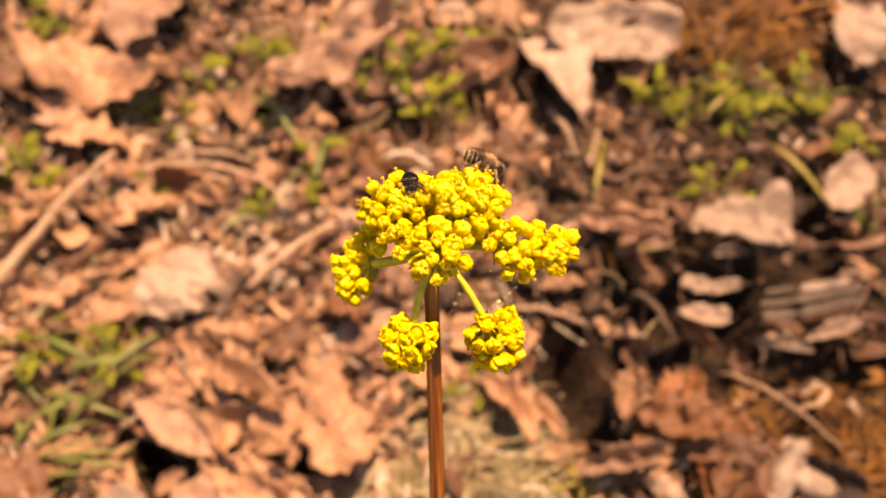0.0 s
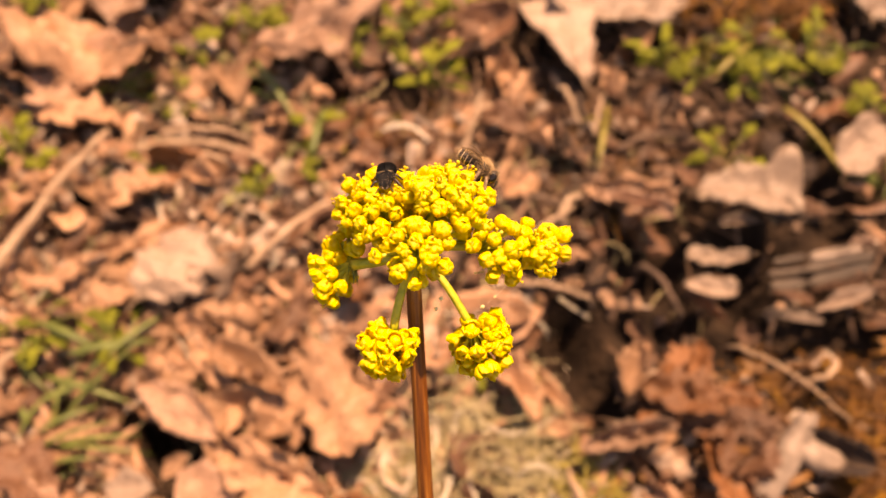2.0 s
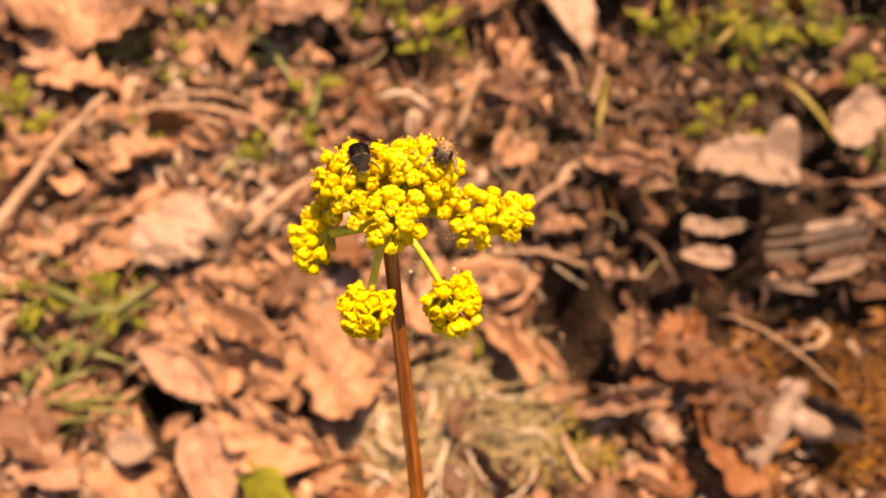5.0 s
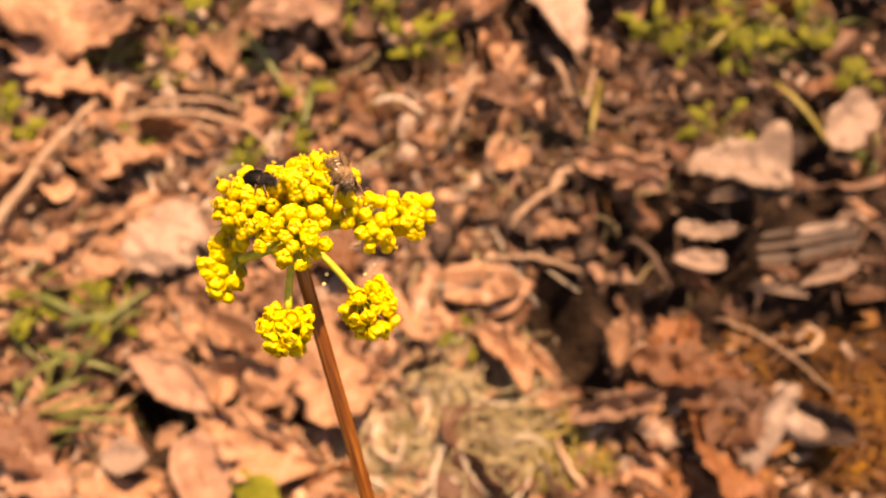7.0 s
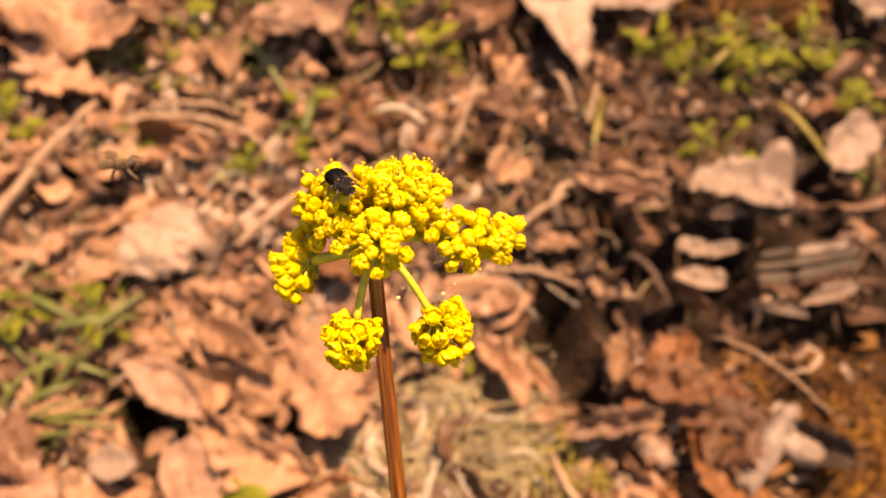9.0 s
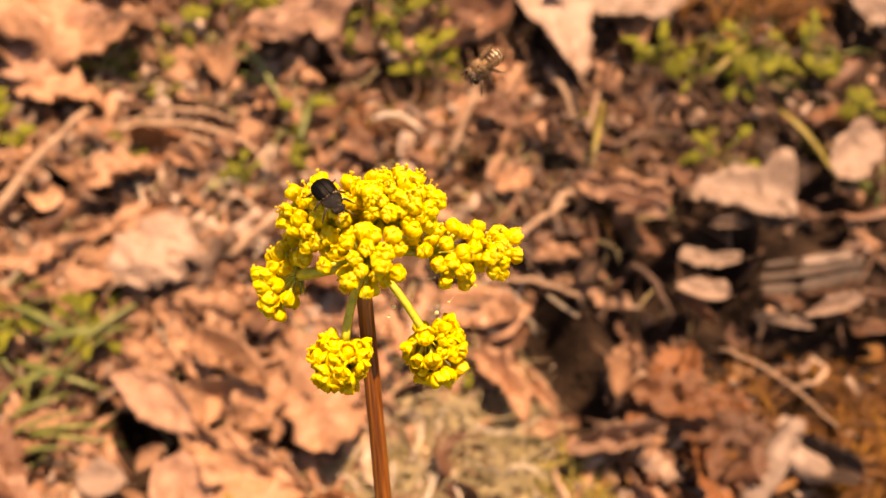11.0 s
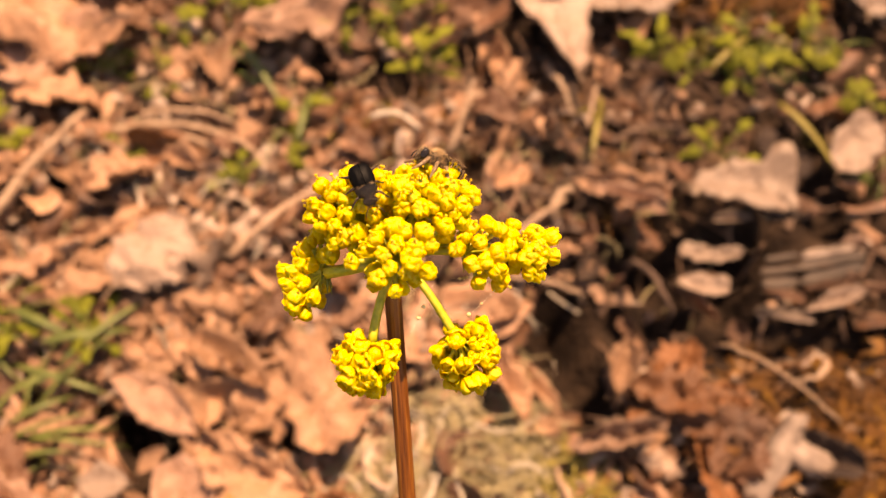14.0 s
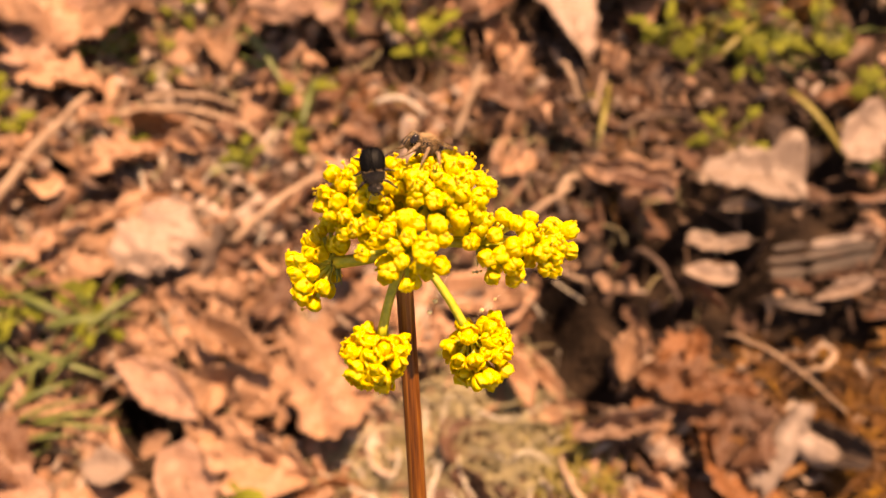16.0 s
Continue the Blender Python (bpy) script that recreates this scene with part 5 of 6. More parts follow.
def umbellet(centre, florets, seed, size=1.33, bulge=(0.0, 0.0), stamens=0.35, fill=0, round_head=0.0, bend=(0, 0, 0), bracts=4, thick=1.0):
    """One small head of the umbel, in millimetres from the point where the rays meet. florets: (x, y) of the front ones;
    fill: further ones round the sides and back; round_head: radius of a head that is packed all round instead."""
    rng = random.Random(seed)
    centre = Vector(centre)
    outward = centre.normalized()
    spots = []
    if florets:
        mx = sum(p[0] for p in florets) / len(florets)
        my = sum(p[1] for p in florets) / len(florets)
        rx = max(abs(p[0] - mx) for p in florets) + 0.8
        ry = max(abs(p[1] - my) for p in florets) + 0.8
        for x, y in florets:
            q = min(1.0, ((x - mx) / rx) ** 2 + ((y - my) / ry) ** 2)
            spots.append(Vector((x, y, centre.z + bulge[0] * math.sqrt(1 - q) + rng.uniform(-0.35, 0.35))))
    reach = round_head or 4.6
    count = fill
    if round_head:
        count = int(round_head * 8.4)
    tries = 0
    while count and tries < 4000:
        tries += 1
        d = Vector((rng.gauss(0, 1), rng.gauss(0, 1), rng.gauss(0, 1))).normalized()
        if d.dot(outward) < (-0.72 if round_head else -0.55):
            continue
        if not round_head and d.z > -0.1:
            continue
        p = centre + Vector((d.x * reach * (0.94 if round_head else 1.0), d.y * reach * (1.12 if round_head else 0.95), d.z * reach * 0.9)) * rng.uniform(0.80, 1.10)
        if all((p - s).length > size * 1.2 for s in spots):
            spots.append(p)
            count -= 1
    base = centre - outward * (reach * 0.75)
    bm = bmesh.new()
    ball(bm, base * 0.001 - FOOT, (0.0007, 0.0007, 0.0007), 8, 6)
    for s in spots:
        away = (s - base).normalized()
        end = s - away * size * 0.6
        tube(bm, [(0.001 * p) - FOOT for p in curve(base, base + away * 1.5 + outward * 0.8, end, 4)], [0.00026, 0.00024, 0.00024, 0.00028, 0.00045], 5)
    head = part("umbellet", bm, MAT_RAY, flower, "small rounded head of yellow florets")
    for s in spots:
        away = (s - base).normalized() + Vector((0, 0.15, 0.2))
        r = 0.001 * size * rng.uniform(0.82, 1.18)
        wide = Matrix.Diagonal((r * rng.uniform(0.92, 1.1), r, r * rng.uniform(0.9, 1.1), 1))
        m = Matrix.Translation(s * 0.001 - FOOT) @ aim(away + Vector((rng.uniform(-0.5, 0.5), rng.uniform(-0.5, 0.5), rng.uniform(-0.3, 0.3))), rng.uniform(0, 6.3))
        shared("floret", floret_mesh(rng.randrange(9), bool(round_head)), head, m @ wide)
        for _ in range(3):
            if rng.random() < stamens * (1.0 if s.y > centre.y - 1 else 0.35):
                lean = (away + Vector((rng.uniform(-0.7, 0.7), rng.uniform(-0.2, 0.9), rng.uniform(-0.7, 0.7)))).normalized()
                k = 0.001 * rng.uniform(0.95, 1.45)
                shared("stamen", stamen_mesh(rng.randrange(3)), head, Matrix.Translation((s + lean * size * 0.55) * 0.001 - FOOT) @ aim(lean, rng.uniform(0, 6.3)) @ Matrix.Diagonal((k, k, k, 1)))
    ray = tube(bmesh.new(), [0.001 * p - FOOT for p in curve((0, -0.4, 0), base * 0.5 + Vector(bend), base, 9)], [thick * r for r in (0.0008, 0.00072, 0.0007, 0.00068, 0.00066, 0.00066, 0.00066, 0.00068, 0.0007, 0.00075)], 12, 6, 0.10)
    part("ray", ray, MAT_RAY, flower, "yellow-green ribbed flower stalk")
    for i in range(bracts):
        side = outward.cross(Vector((rng.uniform(-1, 1), rng.uniform(-1, 1), rng.uniform(-1, 1)))).normalized()
        tip = base + side * rng.uniform(1.2, 2.2) - Vector((0, rng.uniform(1.5, 3.2), 0))
        pts = [0.001 * p - FOOT for p in curve(base, base + side * 1.2, tip, 5)]
        part("bract", blade(bmesh.new(), pts, [0.0003, 0.00036, 0.0003, 0.00022, 0.00014, 0.00004], (0, 0.3, 1)), MAT_BRACT, head, "narrow green bract")


umbellet((3.8, 9.0, 0.5), [(1.3, 6.9), (2.7, 8.4), (4.0, 6.4), (5.6, 6.9), (6.3, 8.5), (8.2, 9.4), (8.5, 5.7), (6.5, 4.7), (11.2, 8.3), (10.2, 9.8), (4.0, 10.3), (6.3, 10.8), (0.6, 10.0), (3.0, 12.0), (5.9, 12.3), (8.2, 11.6), (-1.6, 8.8), (-1.0, 10.5), (0.9, 8.6), (10.1, 7.0), (4.7, 9.4), (1.8, 10.5), (7.6, 7.4), (5.4, 3.1), (7.3, 3.0), (4.0, 3.6), (9.5, 4.7)], 1, size=1.42, bulge=(6.0, 0), stamens=0.8, fill=22)
umbellet((-7.8, 6.5, 0.5), [(-11.4, 10.6), (-12.5, 7.8), (-10.3, 6.6), (-7.4, 6.2), (-9.2, 4.4), (-11.3, 4.5), (-9.5, 2.0), (-5.9, 3.3), (-3.8, 5.7), (-2.9, 3.5), (-5.1, 7.5), (-3.3, 8.8), (-2.7, 12.0), (-7.1, 12.2), (-9.6, 8.9), (-8.6, 10.6), (-5.4, 10.5), (-13.0, 6.0), (-7.4, 8.5), (-8.0, 2.7), (-6.5, 1.0), (-10.5, 0.3), (-4.5, 2.0)], 2, size=1.38, bulge=(4.5, 0), stamens=0.7, fill=18)
umbellet((-15.2, -3.3, -5.0), [(-14.2, 2.2), (-12.2, -0.1), (-15.8, -1.1), (-16.9, -2.3), (-17.7, -4.4), (-14.1, -1.4), (-16.4, -3.3), (-16.6, -6.1), (-14.0, -6.3), (-15.6, -9.1), (-17.2, -7.5), (-15.4, -4.1), (-15.3, 0.9), (-12.9, 3.3), (-11.1, 1.5)], 3, size=1.35, bulge=(3.0, 0), fill=11, bend=(-2.5, -1.2, 4.5), thick=1.35, bracts=7)
umbellet((-0.7, -0.4, 6.0), [(-2.7, 2.1), (-1.8, -0.3), (0.2, 1.3), (1.8, -0.3), (1.4, -2.7), (-2.6, -3.5), (-0.3, -5.5), (-6.5, -1.2), (-0.2, 3.7), (2.7, 0.6), (4.4, -2.9), (-0.9, -2.1), (1.3, 3.0), (7.2, 3.6), (4.8, 0.8), (4.0, 2.7), (2.2, -1.6)], 4, bulge=(4.0, 0), fill=8, stamens=0.15)
umbellet((13.7, -0.2, 0.0), [(7.6, 2.7), (9.3, 0.3), (11.2, -1.9), (12.2, -4.8), (15.2, -2.9), (15.6, -5.0), (15.2, -0.4), (16.9, 0.4), (15.6, 3.0), (13.7, 4.1), (11.4, 3.5), (10.4, 2.2), (12.4, 1.3), (13.2, -1.6)], 5, bulge=(4.0, 0), fill=7, stamens=0.3, bend=(0, 1.0, 0))
umbellet((20.5, 0.2, -3.5), [(18.6, 3.9), (21.0, 2.5), (19.4, 1.3), (17.7, 2.0), (21.7, 0.4), (22.9, -0.3), (19.9, -1.3), (22.2, -2.1), (20.5, -3.5), (21.9, -4.0), (20.8, -0.7)], 6, bulge=(4.0, 0), fill=6, stamens=0.3, bend=(0, 2.0, 0))
umbellet((-5.3, -16.6, 3.0), [], 7, size=1.38, round_head=4.0, stamens=0.05, bend=(-1.2, 0.6, 1))
umbellet((10.3, -16.2, -1.0), [], 8, size=1.38, round_head=4.35, stamens=0.05, bend=(0.6, 0.8, 1))
umbellet((-0.4, 5.4, -4.5), [(-2.2, 7.7), (0.4, 6.6), (-1.0, 4.6), (-3.1, 5.4), (-0.3, 8.5), (-2.2, 3.0), (-4.4, 3.7), (-5.7, 2.2), (-3.5, 1.5), (2.2, 7.0)], 9, bulge=(2.4, 0), fill=16)

# The upper stem, and the lower one that bows from the root to it.
STEM_WAY = Vector((0.008, -0.95, -0.30)).normalized()
STEM_TOP = NODE + Vector((-0.0014, 0, 0))
STEM_LENGTH = 0.088
stem = part("stem", tube(bmesh.new(), [STEM_WAY * (STEM_LENGTH * i / 14) for i in range(15)], [0.00128 + 0.000022 * i for i in range(15)], 30, 10, 0.07), MAT_STEM, flower, "reddish-brown ribbed stem")
part("stem_collar", ball(bmesh.new(), NODE + Vector((0, -0.0002, 0)), (0.0017, 0.0014, 0.0017), 14, 9), MAT_RAY, flower, "green swelling where the rays meet")
ROOT = SLOPE @ Vector((0.053, -0.020, -0.012))
LOWER_LENGTH = 0.30
lower_stem = part("lower_stem", tube(bmesh.new(), [(0.010 * math.sin(math.pi * i / 16), 0, -LOWER_LENGTH * i / 16) for i in range(17)], [0.00156 + 0.00003 * i for i in range(17)], 24, 10, 0.07), MAT_STEM, flower, "reddish-brown ribbed stem")

# Fine silk threads with grains of pollen under the head.
def silk(a, b, grains, seed):
    rng = random.Random(seed)
    a, b = 0.001 * Vector(a) - FOOT, 0.001 * Vector(b) - FOOT
    thread = part("silk_thread", tube(bmesh.new(), curve(a, (a + b) / 2 - Vector((0, 0.0006, 0)), b, 8), [0.000009] * 9, 4), MAT_SILK, flower, "fine silk thread")
    for t in grains:
        p = a.lerp(b, t) - Vector((0, 0.0006 * 2 * t * (1 - t), 0))
        r = rng.uniform(0.0002, 0.0004)
        part("pollen_grain", ball(bmesh.new(), p, (r, r * 0.8, r), 7, 5, shape=lambda u: 1 + 0.5 * noise.noise(u * 2)), MAT_POLLEN, thread)


silk((15.2, -5.7, 2.0), (9.3, -10.3, 6.0), (0.45, 0.8), 1)
silk((5.4, -4.6, 5.0), (1.2, -12.8, 5.0), (0.4, 0.6), 2)
silk((11.4, -3.8, 1.0), (7.6, -4.0, 1.0), (0.2, 0.35, 0.5), 3)


# ---- the black beetle ----
def build_beetle():
    """Head towards +y, back towards +z; its feet stand at z = 0."""
    root = new("black_beetle")
    tagged(root, "small matte black beetle sitting on yellow florets", "beetle")
    mm = 0.00096
    for side in (-1, 1):
        bm = bmesh.new()
        ball(bm, (0, 0, 0), (1.92 * mm, 2.2 * mm, 1.28 * mm), 28, 22, shape=lambda u: 1 + 0.03 * math.cos(14 * u.x) * max(0, u.z))
        for v in bm.verts:
            # square shoulders and straight sides, rounded behind
            along = v.co.y / (2.2 * mm)
            v.co.x *= (1 - abs(along) ** 2.7) ** 0.37 / max(0.25, math.sqrt(max(0.0, 1 - along * along))) if abs(along) < 0.97 else 1.0
            if v.co.y > 0:
                v.co.y = min(v.co.y, 1.5 * mm) + 0.08 * v.co.y
            v.co.x = side * max(0.04 * mm, side * v.co.x)
            v.co += Vector((0, -1.35 * mm, 1.22 * mm))
        part("wing_case", bm, MAT_BEETLE, root, "black ridged wing case")
    bm = ball(bmesh.new(), (0, 0, 0), (1.76 * mm, 1.45 * mm, 1.10 * mm), 40, 28, shape=lambda u: 1 - 0.08 * max(0, u.y) + 0.05 * noise.noise(u * 4) + 0.09 * noise.noise(u * 9) - 0.10 * math.exp(-(u.x * 6) ** 2) * max(0.0, u.z))
    for v in bm.verts:
        # straight hind edge against the wing cases
        v.co.y = max(v.co.y, -0.55 * mm) + 0.05 * v.co.y
        v.co += Vector((0, 0.78 * mm, 1.16 * mm))
    part("thorax", bm, MAT_BEETLE_ROUGH, root, "rough black thorax")
    skull = part("head", ball(bmesh.new(), (0, 2.55 * mm, 0.92 * mm), (1.16 * mm, 0.82 * mm, 0.78 * mm), 30, 20, shape=lambda u: 1 + 0.10 * noise.noise(u * 3) + 0.09 * noise.noise(u * 8)), MAT_BEETLE_ROUGH, root)
    for side in (-1, 1):
        part("hair_tuft", hairs((side * 0.75 * mm, 0.30 * mm, 1.95 * mm), (0.50 * mm, 0.16 * mm, 0.16 * mm), 45, 0.30 * mm, 23 + side, -0.2, 2.2), MAT_HAIR, root, "pale hair at the hind edge of the thorax")
        part("mandible", tube(bmesh.new(), [Vector(p) * mm for p in ((side * 0.42, 3.15, 0.80), (side * 0.40, 3.45, 0.72), (side * 0.10, 3.62, 0.62))], [0.20 * mm, 0.17 * mm, 0.06 * mm], 7), MAT_BEE_LEG, skull, "reddish-brown jaw")
    part("fine_hair", hairs((0, 0.78 * mm, 1.16 * mm), (1.76 * mm, 1.45 * mm, 1.10 * mm), 80, 0.24 * mm, 21, -0.2, 1.8), MAT_HAIR, root, "short pale hair on the thorax")
    part("face_hair", hairs((0, 2.55 * mm, 0.92 * mm), (1.16 * mm, 0.82 * mm, 0.78 * mm), 60, 0.22 * mm, 22, -0.6, 1.8), MAT_HAIR, skull, "short pale hair on the head")
    part("scutellum", ball(bmesh.new(), (0, 0.12 * mm, 2.05 * mm), (0.42 * mm, 0.14 * mm, 0.10 * mm), 8, 6), MAT_BEETLE_LEG, root, "small brown shield between the wing cases")
    part("belly", ball(bmesh.new(), (0, -0.7 * mm, 0.85 * mm), (1.35 * mm, 2.3 * mm, 0.6 * mm), 16, 10), MAT_BEETLE_LEG, root)
    for side in (-1, 1):
        part("eye", ball(bmesh.new(), (side * 0.86 * mm, 2.76 * mm, 1.14 * mm), (0.30 * mm, 0.32 * mm, 0.32 * mm), 10, 7), MAT_EYE, skull)
        part("antenna", tube(bmesh.new(), [Vector(p) * mm for p in ((side * 0.4, 3.2, 1.0), (side * 0.9, 3.9, 1.2), (side * 1.3, 4.5, 1.0), (side * 1.5, 5.0, 0.8))], [0.07 * mm, 0.06 * mm, 0.07 * mm, 0.11 * mm], 6), MAT_BEETLE_LEG, skull)
        for y, reach in ((1.3, 0.9), (-0.1, 0.1), (-1.6, -0.9)):
            pts = [Vector(p) * mm for p in ((side * 0.8, y, 0.8), (side * 1.8, y + 0.4 * reach, 1.1), (side * 2.5, y + 0.9 * reach, 0.35), (side * 2.9, y + 1.3 * reach, -0.15), (side * 3.2, y + 1.6 * reach, -0.2))]
            part("leg", tube(bmesh.new(), pts, [0.20 * mm, 0.24 * mm, 0.17 * mm, 0.12 * mm, 0.08 * mm], 7), MAT_BEETLE_LEG, root)
    return root


# ---- the bee ----
def hairs(centre, radii, count, length, seed, lowest=-0.6, stout=1.0):
    rng = random.Random(seed)
    bm = bmesh.new()
    for _ in range(count):
        while True:
            d = Vector((rng.gauss(0, 1), rng.gauss(0, 1), rng.gauss(0, 1))).normalized()
            if d.z > lowest:
                break
        p = Vector((d.x * radii[0], d.y * radii[1], d.z * radii[2])) * 0.97 + Vector(centre)
        w = (d + Vector((rng.uniform(-0.5, 0.5), rng.uniform(-0.9, 0.1), rng.uniform(-0.4, 0.4)))).normalized() * (length * rng.uniform(0.6, 1.2))
        side = w.orthogonal().normalized() * (length * 0.05 * stout)
        a, b, c = bm.verts.new(p + side), bm.verts.new(p - side), bm.verts.new(p + w.cross(side).normalized() * length * 0.08 * stout)
        tip = bm.verts.new(p + w)
        for tri in ((a, b, tip), (b, c, tip), (c, a, tip)):
            bm.faces.new(tri)
    return bm


def build_bee():
    """Head towards +y, back towards +z; its feet stand at z = 0."""
    root = new("bee")
    tagged(root, "small brown hairy bee with pale banded abdomen", "bee")
    mm = 0.00106
    thorax = part("thorax", ball(bmesh.new(), (0, 0.9 * mm, 1.75 * mm), (1.42 * mm, 1.45 * mm, 1.25 * mm), 18, 12), MAT_BEE_HEAD, root)
    part("fur", hairs((0, 0.9 * mm, 1.75 * mm), (1.42 * mm, 1.45 * mm, 1.25 * mm), 1300, 0.75 * mm, 3, -0.8, 1.3), MAT_HAIR, thorax, "buff hair on the bee's back")
    skull = part("head", ball(bmesh.new(), (0, 2.80 * mm, 1.50 * mm), (1.42 * mm, 0.92 * mm, 1.32 * mm), 20, 14), MAT_BEE_HEAD, root)
    part("face_hair", hairs((0, 2.80 * mm, 1.42 * mm), (1.38 * mm, 0.94 * mm, 1.28 * mm), 700, 0.5 * mm, 8, -1, 1.3), MAT_HAIR, skull, "pale hair on the face")
    bm = bmesh.new()
    ball(bm, (0, 0, 0), (1.35 * mm, 2.15 * mm, 1.12 * mm), 22, 20, shape=lambda u: (1 - 0.25 * max(0, -u.y) ** 3) * (1 - 0.035 * abs(math.sin(u.y * 8.0))))
    belly = part("abdomen", bm, MAT_ABDOMEN, root, "brown abdomen with pale hair bands")
    belly.matrix_basis = Matrix.Translation((0, -2.1 * mm, 1.45 * mm)) @ pose(0, 0, 0, 8, 0, 0)
    part("fur", hairs((0, 0, 0), (1.35 * mm, 2.15 * mm, 1.12 * mm), 300, 0.40 * mm, 5, -0.6, 1.3), MAT_HAIR, belly, "short buff hair")
    for side in (-1, 1):
        part("eye", ball(bmesh.new(), (side * 1.18 * mm, 3.00 * mm, 1.75 * mm), (0.44 * mm, 0.62 * mm, 0.90 * mm), 12, 9), MAT_EYE, skull, "shining dark eye")
        part("antenna", tube(bmesh.new(), [Vector(p) * mm for p in ((side * 0.3, 3.5, 1.8), (side * 0.55, 3.8, 1.75), (side * 0.8, 4.0, 1.2), (side * 0.95, 4.1, 0.5))], [0.09 * mm, 0.09 * mm, 0.11 * mm, 0.1 * mm], 6), MAT_BEE_HEAD, skull)
        for y, reach in ((1.9, 1.1), (0.8, 0.2), (-0.2, -1.0)):
            pts = [Vector(p) * mm for p in ((side * 0.7, y, 1.0), (side * 1.7, y + 0.4 * reach, 1.5), (side * 2.2, y + 0.9 * reach, 0.6), (side * 2.5, y + 1.5 * reach, -0.3), (side * 2.9, y + 2.0 * reach, -0.8))]
            part("leg", tube(bmesh.new(), pts, [0.26 * mm, 0.32 * mm, 0.30 * mm, 0.19 * mm, 0.11 * mm], 8), MAT_BEE_LEG, root, "hairy brown leg")
        for reach, wide, z in ((4.3, 0.95, 2.75), (3.2, 0.75, 2.6)):
            pts = curve((side * 0.6 * mm, 0.7 * mm, z * mm), (side * 1.6 * mm, -1.2 * mm, (z + 0.5) * mm), (side * 1.5 * mm, (0.7 - reach) * mm, (z - 0.1) * mm), 8)
            part("wing", blade(bmesh.new(), pts, [wide * mm * k for k in (0.12, 0.4, 0.65, 0.82, 0.95, 1.0, 0.92, 0.66, 0.15)], (side * 0.25, 0, 1), 0.06), MAT_WING, root, "clear brownish wing")
    return root


beetle = build_beetle()
bee = build_bee()


